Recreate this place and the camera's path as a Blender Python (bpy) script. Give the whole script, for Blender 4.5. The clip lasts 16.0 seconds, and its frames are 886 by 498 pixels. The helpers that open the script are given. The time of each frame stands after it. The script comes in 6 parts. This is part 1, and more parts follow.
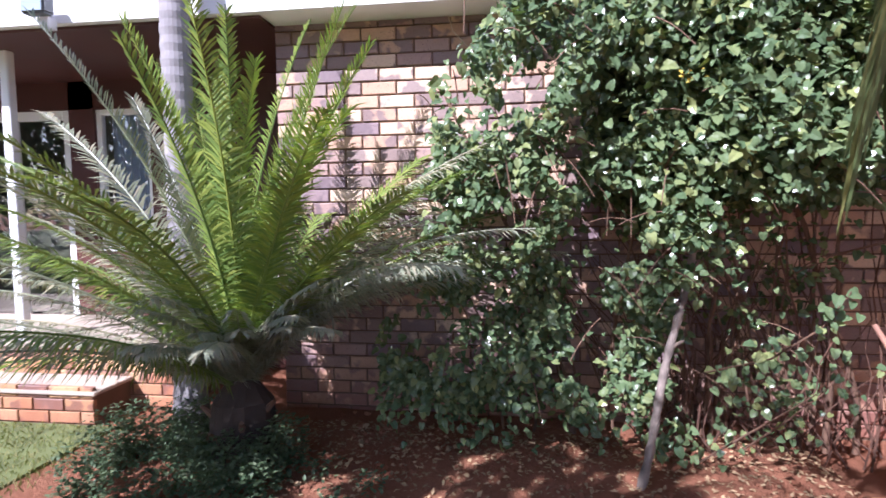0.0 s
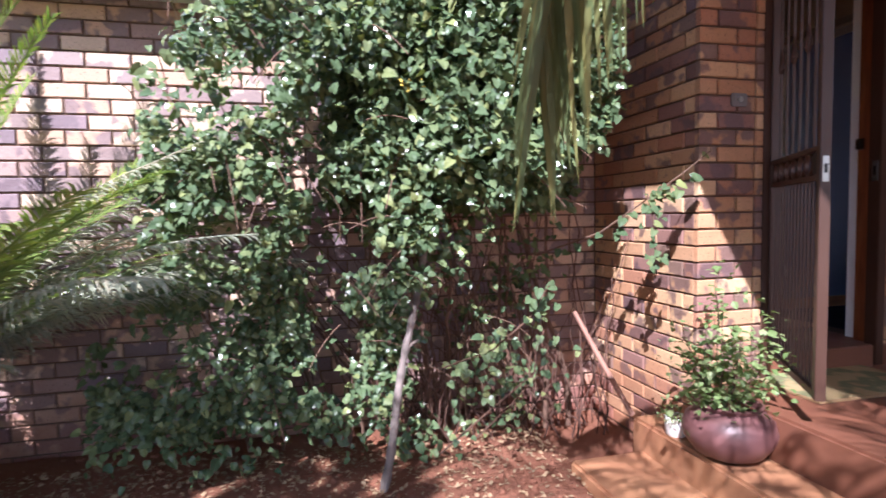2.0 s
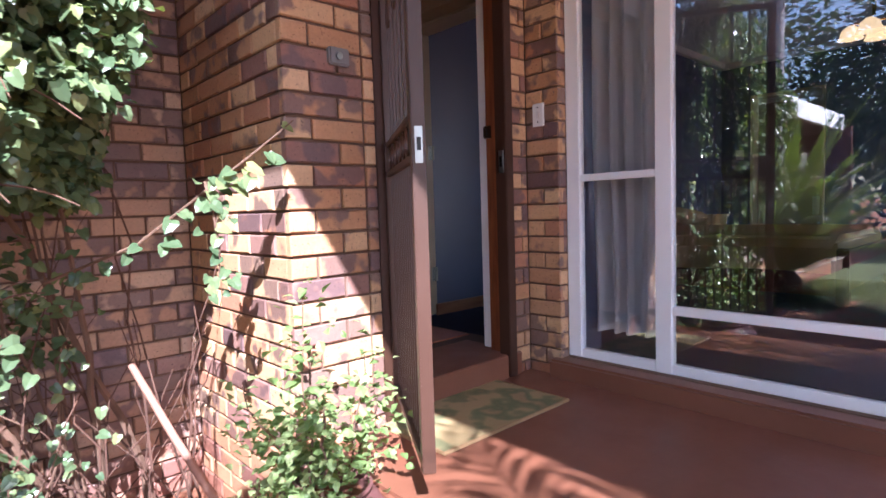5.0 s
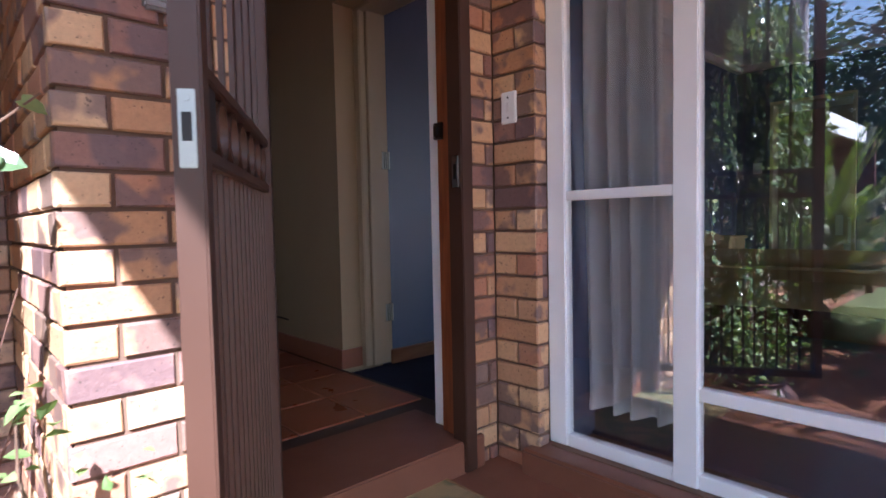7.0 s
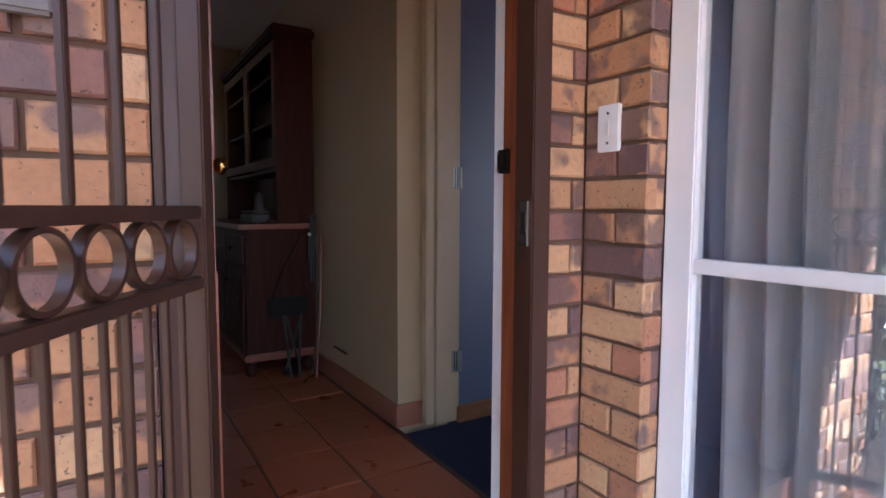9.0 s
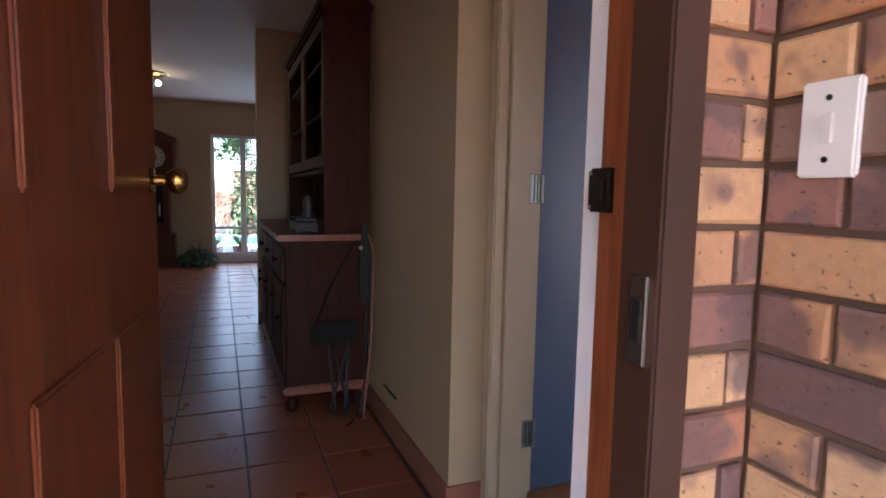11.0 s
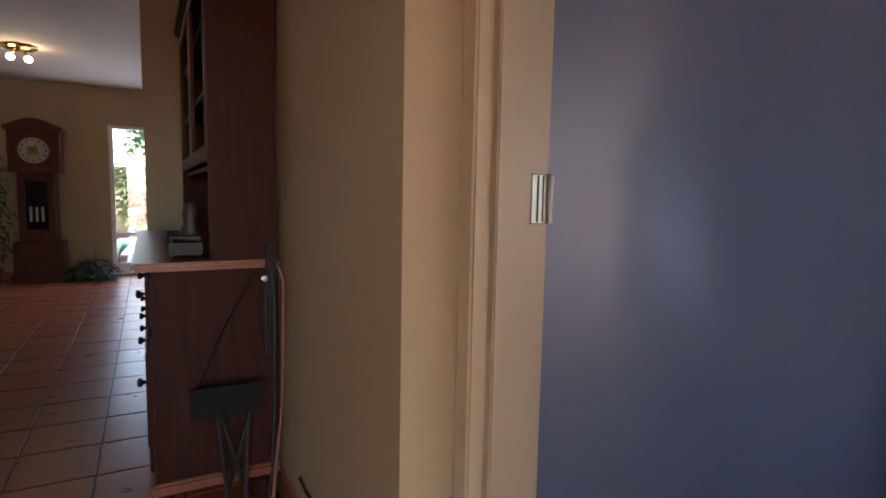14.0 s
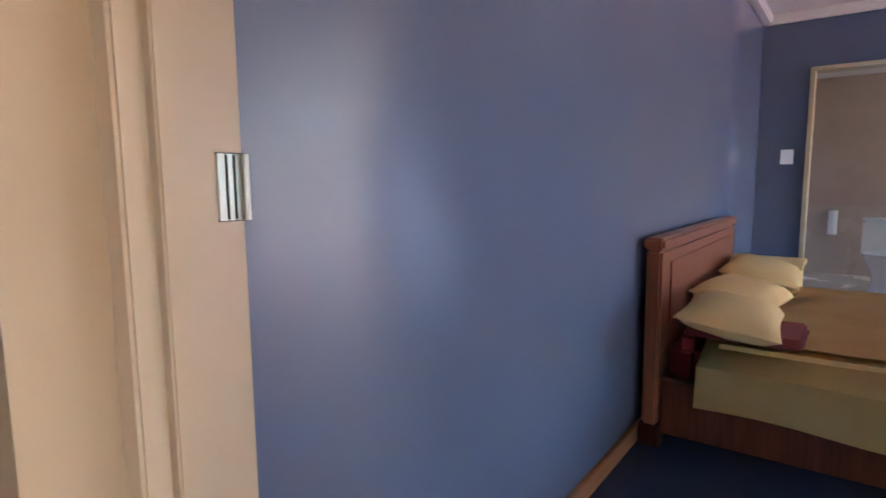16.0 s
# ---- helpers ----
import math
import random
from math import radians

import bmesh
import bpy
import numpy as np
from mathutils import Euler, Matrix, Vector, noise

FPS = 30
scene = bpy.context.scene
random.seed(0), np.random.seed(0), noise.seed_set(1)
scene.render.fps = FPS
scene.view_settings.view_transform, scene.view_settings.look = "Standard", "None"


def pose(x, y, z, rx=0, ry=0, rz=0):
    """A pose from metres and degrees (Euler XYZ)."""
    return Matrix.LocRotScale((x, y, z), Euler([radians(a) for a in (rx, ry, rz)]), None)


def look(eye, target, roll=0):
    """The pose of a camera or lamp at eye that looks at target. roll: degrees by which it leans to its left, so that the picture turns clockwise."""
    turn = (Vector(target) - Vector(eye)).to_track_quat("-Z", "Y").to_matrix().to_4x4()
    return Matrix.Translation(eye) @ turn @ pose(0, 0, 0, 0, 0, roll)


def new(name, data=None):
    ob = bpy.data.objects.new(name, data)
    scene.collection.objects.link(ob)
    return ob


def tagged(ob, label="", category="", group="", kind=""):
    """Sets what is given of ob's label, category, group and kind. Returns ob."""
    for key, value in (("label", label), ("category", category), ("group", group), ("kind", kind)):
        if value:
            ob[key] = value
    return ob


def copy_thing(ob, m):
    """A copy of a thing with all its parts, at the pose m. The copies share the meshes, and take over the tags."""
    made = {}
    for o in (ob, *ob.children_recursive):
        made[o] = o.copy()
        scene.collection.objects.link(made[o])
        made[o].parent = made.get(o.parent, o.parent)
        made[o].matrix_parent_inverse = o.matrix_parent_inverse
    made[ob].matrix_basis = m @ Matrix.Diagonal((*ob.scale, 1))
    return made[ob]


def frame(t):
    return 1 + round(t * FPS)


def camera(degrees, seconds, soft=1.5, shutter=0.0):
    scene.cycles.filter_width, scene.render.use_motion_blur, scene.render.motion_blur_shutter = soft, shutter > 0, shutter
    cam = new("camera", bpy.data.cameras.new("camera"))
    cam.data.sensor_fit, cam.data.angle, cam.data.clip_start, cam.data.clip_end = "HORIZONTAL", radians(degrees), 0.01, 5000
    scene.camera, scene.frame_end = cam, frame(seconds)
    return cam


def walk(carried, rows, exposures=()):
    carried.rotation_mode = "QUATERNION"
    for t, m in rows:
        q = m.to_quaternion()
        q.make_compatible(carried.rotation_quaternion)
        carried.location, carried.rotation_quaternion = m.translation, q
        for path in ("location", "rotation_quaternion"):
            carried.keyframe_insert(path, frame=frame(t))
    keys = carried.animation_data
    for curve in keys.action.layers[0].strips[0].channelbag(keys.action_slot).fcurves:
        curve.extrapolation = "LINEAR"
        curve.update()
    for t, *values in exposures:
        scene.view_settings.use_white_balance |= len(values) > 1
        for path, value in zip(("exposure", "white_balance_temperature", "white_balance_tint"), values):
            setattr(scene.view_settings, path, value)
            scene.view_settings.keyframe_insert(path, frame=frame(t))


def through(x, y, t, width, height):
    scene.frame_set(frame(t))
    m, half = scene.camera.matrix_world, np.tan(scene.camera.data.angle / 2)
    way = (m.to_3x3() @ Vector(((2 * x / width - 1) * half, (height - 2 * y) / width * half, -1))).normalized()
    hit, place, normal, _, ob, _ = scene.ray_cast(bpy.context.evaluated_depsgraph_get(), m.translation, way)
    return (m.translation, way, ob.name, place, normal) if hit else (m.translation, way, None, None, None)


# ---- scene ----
cam = camera(77.0, 16.0, soft=1.6, shutter=0.3)
PATH = [
    (0.0, (0.085, 0.425, 1.412), (-0.183, 2.4, 1.268), -0.6),
    (0.5, (0.100, 0.435, 1.398), (-0.011, 2.430, 1.270), -0.5),
    (1.0, (0.126, 0.425, 1.392), (0.230, 2.418, 1.271), -0.6),
    (1.5, (0.206, 0.437, 1.392), (0.502, 2.411, 1.268), -0.9),
    (2.0, (0.325, 0.493, 1.385), (0.813, 2.430, 1.266), -1.0),
    (2.5, (0.492, 0.568, 1.390), (1.192, 2.437, 1.267), -1.3),
    (3.0, (0.647, 0.640, 1.387), (1.570, 2.410, 1.262), -1.5),
    (3.5, (0.808, 0.733, 1.382), (1.900, 2.403, 1.258), -1.7),
    (4.0, (0.965, 0.832, 1.368), (2.176, 2.418, 1.244), -1.8),
    (4.5, (1.145, 0.962, 1.353), (2.437, 2.484, 1.231), -1.8),
    (5.0, (1.337, 1.098, 1.363), (2.692, 2.563, 1.223), -1.8),
    (5.2, (1.412, 1.145, 1.366), (2.768, 2.609, 1.228), -1.8),
    (6.3, (1.830, 1.375, 1.388), (3.184, 2.846, 1.276), -1.4),
    (7.3, (2.205, 1.588, 1.450), (3.546, 3.069, 1.361), -0.9),
    (7.5, (2.263, 1.628, 1.479), (3.581, 3.129, 1.386), -0.8),
    (8.0, (2.386, 1.725, 1.550), (3.641, 3.278, 1.434), -0.5),
    (8.5, (2.508, 1.824, 1.602), (3.660, 3.454, 1.472), -0.2),
    (9.0, (2.623, 1.914, 1.645), (3.666, 3.614, 1.493), 0.2),
    (9.5, (2.741, 2.021, 1.690), (3.709, 3.762, 1.519), 0.4),
    (10.0, (2.866, 2.152, 1.722), (3.726, 3.948, 1.536), 0.8),
    (10.2, (2.912, 2.208, 1.730), (3.727, 4.024, 1.542), 0.9),
    (11.25, (3.080, 2.545, 1.765), (3.810, 4.398, 1.566), 1.2),
    (12.3, (3.185, 2.850, 1.776), (3.858, 4.721, 1.570), 1.3),
    (12.5, (3.203, 2.902, 1.777), (3.884, 4.770, 1.569), 1.3),
    (13.0, (3.258, 3.025, 1.777), (3.961, 4.887, 1.578), 1.4),
    (13.5, (3.318, 3.148, 1.780), (4.098, 4.979, 1.586), 1.3),
    (14.0, (3.356, 3.232, 1.790), (4.290, 4.989, 1.591), 1.1),
    (14.5, (3.402, 3.290, 1.808), (4.499, 4.947, 1.578), 1.0),
    (15.0, (3.450, 3.325, 1.798), (4.740, 4.826, 1.575), 0.8),
    (15.5, (3.525, 3.380, 1.794), (4.992, 4.725, 1.552), -0.1),
    (16.0, (3.586, 3.402, 1.788), (5.182, 4.585, 1.547), -0.5),
]
walk(cam, [(t, look(eye, target, roll)) for t, eye, target, roll in PATH],
     exposures=[(0.0, 1.3, 5600, 24), (2.5, 1.6, 5600, 24), (5.0, 2.3, 5500, 22), (7.5, 2.55, 5300, 15), (9.0, 3.15, 5200, 13), (10.2, 3.25, 5300, 13),
                (12.3, 4.05, 5900, 16), (14.0, 4.0, 6300, 15), (16.0, 4.95, 5700, 10)])

# ---- light ----
SUN_TRAVEL = Vector((0.507, 0.822, -0.89)).normalized()   # the way the sunlight goes
world = bpy.data.worlds.new("sky")
scene.world = world
world.use_nodes = True
wn, wl = world.node_tree.nodes, world.node_tree.links
sky = wn.new("ShaderNodeTexSky")
sky.sky_type, sky.sun_disc = "NISHITA", False
sky.sun_elevation = math.asin(-SUN_TRAVEL.z)
sky.sun_rotation = math.atan2(-SUN_TRAVEL.x, -SUN_TRAVEL.y)
wl.new(sky.outputs[0], wn["Background"].inputs[0])
wn["Background"].inputs[1].default_value = 0.095
sun = new("sun", bpy.data.lights.new("sun", "SUN"))
sun.data.energy, sun.data.angle, sun.data.color = 5.0, radians(0.55), (1.0, 0.965, 0.91)
sun.matrix_world = look((0, 0, 20), Vector((0, 0, 20)) + SUN_TRAVEL)


def area_lamp(name, at, to, w, h, watts, color):
    """An area lamp: the sky's light in a window's opening, and the added room fills."""
    ob = new(name, bpy.data.lights.new(name, "AREA"))
    ob.data.shape, ob.data.size, ob.data.size_y = "RECTANGLE", w, h
    ob.data.energy, ob.data.color = watts, color
    ob.matrix_world = look(at, to)
    return ob


area_lamp("south_window_daylight", (8.28, -0.52, 1.66), (8.28, 3.0, 1.66), 2.1, 2.1, 0.75, (0.90, 0.93, 1.0))
area_lamp("garden_door_daylight", (3.7, 11.9, 1.6), (3.7, 8.0, 1.6), 1.4, 1.9, 0.9, (0.95, 0.97, 1.0))
# added fill for the dining room, whose west wall has no window
area_lamp("dining_fill", (-1.2, 9.0, 1.9), (1.0, 9.0, 1.9), 2.4, 1.4, 0.75, (0.98, 0.97, 0.95))
# added fill to brighten the bathroom; no opening is built behind it
area_lamp("bathroom_fill", (10.9, 1.66, 2.25), (10.9, 4.5, 1.3), 0.9, 0.8, 0.6, (1.0, 0.97, 0.93))



# ---- materials ----
class Mat:
    """A short hand for node materials."""

    def __init__(self, name, rough=0.6, metal=0.0, spec=0.5):
        self.m = bpy.data.materials.new(name)
        self.m.use_nodes = True
        self.n, self.l = self.m.node_tree.nodes, self.m.node_tree.links
        self.b = self.n["Principled BSDF"]
        self.b.inputs["Roughness"].default_value = rough
        self.b.inputs["Metallic"].default_value = metal
        self.b.inputs["Specular IOR Level"].default_value = spec

    def coord(self, jitter=False):
        c = self.n.new("ShaderNodeTexCoord").outputs["Object"]
        if jitter:
            add = self.n.new("ShaderNodeVectorMath")
            add.operation = "MULTIPLY_ADD"
            self.l.new(self.rand(), add.inputs[0])
            add.inputs[1].default_value = (31, 17, 23)
            self.l.new(c, add.inputs[2])
            return add.outputs[0]
        return c

    def rand(self):
        a = self.n.new("ShaderNodeObjectInfo").outputs["Random"]
        b = self.n.new("ShaderNodeNewGeometry").outputs["Random Per Island"]
        return self.math("FRACT", self.math("ADD", a, b))

    def math(self, op, a, b=None):
        k = self.n.new("ShaderNodeMath")
        k.operation = op
        for i, v in enumerate((a, b)):
            if v is None:
                continue
            if isinstance(v, (int, float)):
                k.inputs[i].default_value = v
            else:
                self.l.new(v, k.inputs[i])
        return k.outputs[0]

    def noise(self, scale, detail=4, rough=0.55, vec=None, stretch=None):
        k = self.n.new("ShaderNodeTexNoise")
        k.inputs["Scale"].default_value, k.inputs["Detail"].default_value = scale, detail
        k.inputs["Roughness"].default_value = rough
        v = vec or self.coord()
        if stretch:
            s = self.n.new("ShaderNodeMapping")
            s.inputs["Scale"].default_value = stretch
            self.l.new(v, s.inputs[0])
            v = s.outputs[0]
        self.l.new(v, k.inputs["Vector"])
        return k.outputs["Fac"]

    def ramp(self, fac, stops, constant=False):
        k = self.n.new("ShaderNodeValToRGB")
        e = k.color_ramp.elements
        while len(e) < len(stops):
            e.new(0.5)
        for el, (p, c) in zip(e, stops):
            el.position, el.color = p, (*c, 1) if len(c) == 3 else c
        if constant:
            k.color_ramp.interpolation = "CONSTANT"
        self.l.new(fac, k.inputs[0])
        return k.outputs[0]

    def mix(self, fac, a, b, mode="MIX"):
        k = self.n.new("ShaderNodeMix")
        k.data_type, k.blend_type = "RGBA", mode
        for i, v in ((0, fac), (6, a), (7, b)):
            if isinstance(v, (int, float)):
                k.inputs[i].default_value = v
            elif isinstance(v, tuple):
                k.inputs[i].default_value = (*v, 1)
            else:
                self.l.new(v, k.inputs[i])
        return k.outputs[2]

    def color(self, c):
        if isinstance(c, tuple):
            self.b.inputs["Base Color"].default_value = (*c, 1)
        else:
            self.l.new(c, self.b.inputs["Base Color"])
        return self

    def rough(self, fac, lo, hi):
        k = self.n.new("ShaderNodeMapRange")
        k.inputs[3].default_value, k.inputs[4].default_value = lo, hi
        self.l.new(fac, k.inputs[0])
        self.l.new(k.outputs[0], self.b.inputs["Roughness"])
        return self

    def bump(self, fac, strength=0.3, dist=0.01):
        k = self.n.new("ShaderNodeBump")
        k.inputs["Strength"].default_value, k.inputs["Distance"].default_value = strength, dist
        self.l.new(fac, k.inputs["Height"])
        self.l.new(k.outputs[0], self.b.inputs["Normal"])
        return self


def plain(name, c, rough=0.55, metal=0.0, vary=0.12, scale=9, bump=0.05, stretch=None):
    """Paint or the like, with slight stains and grain."""
    m = Mat(name, rough, metal)
    big, fine = m.noise(scale * 0.25, 3, stretch=stretch), m.noise(scale * 6, 5, stretch=stretch)
    lo = tuple(v * (1 - vary) for v in c)
    hi = tuple(min(1, v * (1 + vary)) for v in c)
    m.color(m.mix(m.math("MULTIPLY", fine, 0.35), m.ramp(big, [(0.3, lo), (0.7, hi)]), lo))
    m.rough(big, max(0.04, rough - 0.07), min(1, rough + 0.08))
    m.bump(fine, bump, 0.004)
    return m.m


def sheen_paint(name, c, rough):
    """Rolled satin paint with faint roller marks."""
    m = Mat(name, rough)
    big, fine, marks = m.noise(1.1, 3), m.noise(60, 5), m.noise(30, 2, stretch=(2, 2, 1))
    m.color(m.mix(m.math("MULTIPLY", fine, 0.25), m.ramp(big, [(0.25, tuple(v * 0.95 for v in c)), (0.75, tuple(v * 1.05 for v in c))]), tuple(v * 0.9 for v in c)))
    m.bump(marks, 0.07, 0.003)
    t = m.n.new("ShaderNodeTangent")
    t.direction_type, t.axis = "RADIAL", "Z"
    m.l.new(t.outputs[0], m.b.inputs["Tangent"])
    m.b.inputs["Anisotropic"].default_value = 0.94
    m.b.inputs["Anisotropic Rotation"].default_value = 0.25
    return m.m


def wood(name, dark, light, rough=0.35, stretch=(14, 14, 1.2), spec=0.5):
    m = Mat(name, rough, 0.0, spec)
    g = m.noise(3.0, 6, 0.6, stretch=stretch)
    f = m.noise(20, 4, 0.6, stretch=stretch)
    m.color(m.mix(m.math("MULTIPLY", f, 0.4), m.ramp(g, [(0.3, dark), (0.68, light)]), dark))
    m.rough(g, rough - 0.08, rough + 0.12).bump(f, 0.12, 0.003)
    return m.m


def brick_material(name, base_stops, flashed, threshold):
    """Wire-cut clay brick, flashed dark in the kiln; a colour for each brick."""
    m = Mat(name, 0.8)
    r = m.rand()
    v = m.coord(jitter=True)
    base = m.ramp(r, base_stops, constant=True)
    blot = m.noise(9, 2, 0.5, v)
    amount = m.math("FRACT", m.math("MULTIPLY", r, 7.13))
    flash = m.ramp(m.math("ADD", blot, m.math("MULTIPLY", amount, 0.30)), [(threshold, (0, 0, 0)), (threshold + 0.08, (1, 1, 1))])
    grain = m.noise(70, 6, 0.65, v)
    c = m.mix(m.math("MULTIPLY", flash, 0.78), base, flashed)
    c = m.mix(0.30, c, m.ramp(grain, [(0.3, (0.25, 0.2, 0.16)), (0.7, (0.85, 0.75, 0.62))]), "MULTIPLY")
    c = m.mix(1.0, c, (1.25, 1.25, 1.25), "MULTIPLY")
    pits = m.ramp(m.noise(95, 2, 0.5, v), [(0.66, (0, 0, 0)), (0.71, (1, 1, 1))])
    c = m.mix(m.math("MULTIPLY", pits, 0.75), c, (0.07, 0.045, 0.035))
    # red tint on the lowest courses: soil stain plus the red soil's bounced light
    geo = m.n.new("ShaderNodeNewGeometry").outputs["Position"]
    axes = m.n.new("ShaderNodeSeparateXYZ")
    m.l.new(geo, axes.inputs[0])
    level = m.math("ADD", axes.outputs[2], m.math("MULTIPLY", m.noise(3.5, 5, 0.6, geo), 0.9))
    stain_and_bounce = m.ramp(level, [(0.45, (1, 1, 1)), (0.95, (0, 0, 0))])
    m.color(m.mix(m.math("MULTIPLY", stain_and_bounce, 0.75), c, (0.27, 0.095, 0.05)))
    m.rough(flash, 0.85, 0.5).bump(grain, 0.45, 0.006)
    return m.m


def soil_material():
    m = Mat("red_soil", 0.95, spec=0.2)
    a, b = m.noise(2.2, 5), m.noise(45, 6, 0.7)
    m.color(m.mix(m.math("MULTIPLY", b, 0.7), m.ramp(a, [(0.3, (0.27, 0.105, 0.058)), (0.7, (0.36, 0.165, 0.10))]), (0.16, 0.062, 0.036)))
    m.bump(b, 0.9, 0.03)
    return m.m


def polished_floor():
    m = Mat("red_oxide_polish", 0.38)
    a, b, c = m.noise(1.6, 5), m.noise(30, 5), m.noise(6, 4)
    m.color(m.mix(m.math("MULTIPLY", b, 0.4), m.ramp(a, [(0.3, (0.17, 0.066, 0.038)), (0.7, (0.23, 0.095, 0.055))]), (0.15, 0.058, 0.034)))
    m.rough(c, 0.26, 0.55).bump(b, 0.1, 0.004)
    return m.m


def sunlit_worn_cement():
    """Red cement with most of its polish walked off: orange where worn, red where not. Sunlight is put into the lighter
    orange.
    """
    m = Mat("sunlit_red_cement", 0.6)
    a, b, c = m.noise(2.2, 5), m.noise(40, 5), m.noise(7, 4)
    m.color(m.mix(m.math("MULTIPLY", b, 0.4), m.ramp(a, [(0.3, (0.34, 0.15, 0.075)), (0.62, (0.52, 0.27, 0.13))]), (0.30, 0.13, 0.07)))
    m.rough(c, 0.4, 0.7).bump(b, 0.2, 0.004)
    return m.m


def tile_material():
    m = Mat("terracotta_tile", 0.3)
    r = m.rand()
    a, b = m.noise(7, 4, vec=m.coord(jitter=True)), m.noise(60, 4)
    c = m.ramp(r, [(0.0, (0.29, 0.085, 0.038)), (0.5, (0.34, 0.107, 0.048)), (1.0, (0.25, 0.07, 0.033))])
    m.color(m.mix(m.math("MULTIPLY", a, 0.5), c, (0.33, 0.12, 0.055)))
    m.rough(a, 0.2, 0.42).bump(b, 0.08, 0.002)
    return m.m


def carpet_material():
    m = Mat("blue_carpet", 0.95, spec=0.1)
    a, b = m.noise(3, 3), m.noise(220, 3)
    m.color(m.mix(m.math("MULTIPLY", b, 0.6), m.ramp(a, [(0.3, (0.035, 0.045, 0.085)), (0.7, (0.05, 0.065, 0.115))]), (0.02, 0.026, 0.05)))
    m.bump(b, 0.8, 0.008)
    return m.m


def leaf_material(name, stops, rough=0.4, through=0.25):
    m = Mat(name, rough, spec=0.4)
    r = m.rand()
    a = m.noise(14, 3)
    c = m.ramp(r, stops)
    m.color(m.mix(m.math("MULTIPLY", a, 0.35), c, tuple(v * 0.55 for v in stops[0][1])))
    t = m.n.new("ShaderNodeBsdfTranslucent")
    m.l.new(m.mix(1.0, c, (1.1, 1.25, 0.5), "MULTIPLY"), t.inputs[0])
    s = m.n.new("ShaderNodeMixShader")
    s.inputs[0].default_value = through
    m.l.new(m.b.outputs[0], s.inputs[1])
    m.l.new(t.outputs[0], s.inputs[2])
    m.l.new(s.outputs[0], m.n["Material Output"].inputs[0])
    return m.m


def glass_material():
    m = bpy.data.materials.new("window_glass")
    m.use_nodes = True
    n, l = m.node_tree.nodes, m.node_tree.links
    n.remove(n["Principled BSDF"])
    f, t, g, s, p, r = (n.new("ShaderNode" + k) for k in ("LayerWeight", "BsdfTransparent", "BsdfGlossy", "MixShader", "Math", "MapRange"))
    f.inputs[0].default_value = 0.5
    p.operation = "POWER"
    p.inputs[1].default_value = 4.0
    l.new(f.outputs["Facing"], p.inputs[0])
    l.new(p.outputs[0], r.inputs[0])
    r.inputs[3].default_value, r.inputs[4].default_value = 0.16, 0.95
    t.inputs[0].default_value = (0.96, 0.97, 0.97, 1)
    g.inputs["Roughness"].default_value = 0.0
    l.new(r.outputs[0], s.inputs[0])
    l.new(t.outputs[0], s.inputs[1])
    l.new(g.outputs[0], s.inputs[2])
    l.new(s.outputs[0], n["Material Output"].inputs[0])
    return m


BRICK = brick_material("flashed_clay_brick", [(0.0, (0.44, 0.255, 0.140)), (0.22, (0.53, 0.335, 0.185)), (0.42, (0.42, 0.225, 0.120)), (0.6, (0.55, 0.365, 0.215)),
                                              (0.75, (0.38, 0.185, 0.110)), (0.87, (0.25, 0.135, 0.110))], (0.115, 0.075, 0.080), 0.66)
# long wall's copy of BRICK: sun and sheen put into paler, purpler colours
PALEBRICK = brick_material("sunlit_clay_brick", [(0.0, (0.46, 0.31, 0.225)), (0.22, (0.54, 0.39, 0.285)), (0.42, (0.43, 0.28, 0.20)), (0.6, (0.56, 0.42, 0.32)),
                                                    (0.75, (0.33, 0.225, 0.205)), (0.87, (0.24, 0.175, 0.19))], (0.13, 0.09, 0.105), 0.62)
MORTAR = plain("brick_mortar", (0.15, 0.09, 0.06), 0.95, vary=0.25, bump=0.4)
SOIL = soil_material()
REDFLOOR = polished_floor()
TILE = tile_material()
GROUT = plain("dark_grout", (0.07, 0.05, 0.042), 0.55)
# lighter twin of REDFLOOR, with the sun on the steps put in
STEPRED = sunlit_worn_cement()
CARPET = carpet_material()
GLASS = glass_material()
CREAM = plain("cream_wall_paint", (0.40, 0.305, 0.185), 0.5, vary=0.05)
JAMBPAINT = plain("cream_gloss_paint", (0.51, 0.42, 0.285), 0.35, vary=0.04)
CEILING = plain("white_ceiling_paint", (0.74, 0.70, 0.68), 0.8, vary=0.04)
BLUE = sheen_paint("blue_wall_sheen_paint", (0.115, 0.142, 0.225), 0.25)
WHITE = plain("white_gloss_paint", (0.87, 0.88, 0.90), 0.35, vary=0.05)
WHITEWALL = plain("white_fascia_paint", (0.84, 0.84, 0.86), 0.6, vary=0.05)
GATEPAINT = plain("brown_enamel", (0.058, 0.026, 0.016), 0.42, vary=0.15, bump=0.08)
DOORWOOD = wood("meranti_varnished", (0.16, 0.042, 0.016), (0.37, 0.115, 0.04), 0.3)
DARKWOOD = wood("dark_stained_wood", (0.022, 0.006, 0.004), (0.055, 0.015, 0.009), 0.5, spec=0.12)
REDWOOD = wood("cherry_wood", (0.16, 0.05, 0.026), (0.27, 0.09, 0.045), 0.35)
CLOCKWOOD = wood("clock_wood", (0.05, 0.015, 0.009), (0.11, 0.034, 0.018), 0.45, spec=0.2)
SKIRTTILE = plain("terracotta_skirting", (0.25, 0.10, 0.06), 0.4, vary=0.2)
SKIRTWOOD = wood("varnished_skirting", (0.20, 0.08, 0.03), (0.34, 0.15, 0.06), 0.4, (1.2, 14, 14))
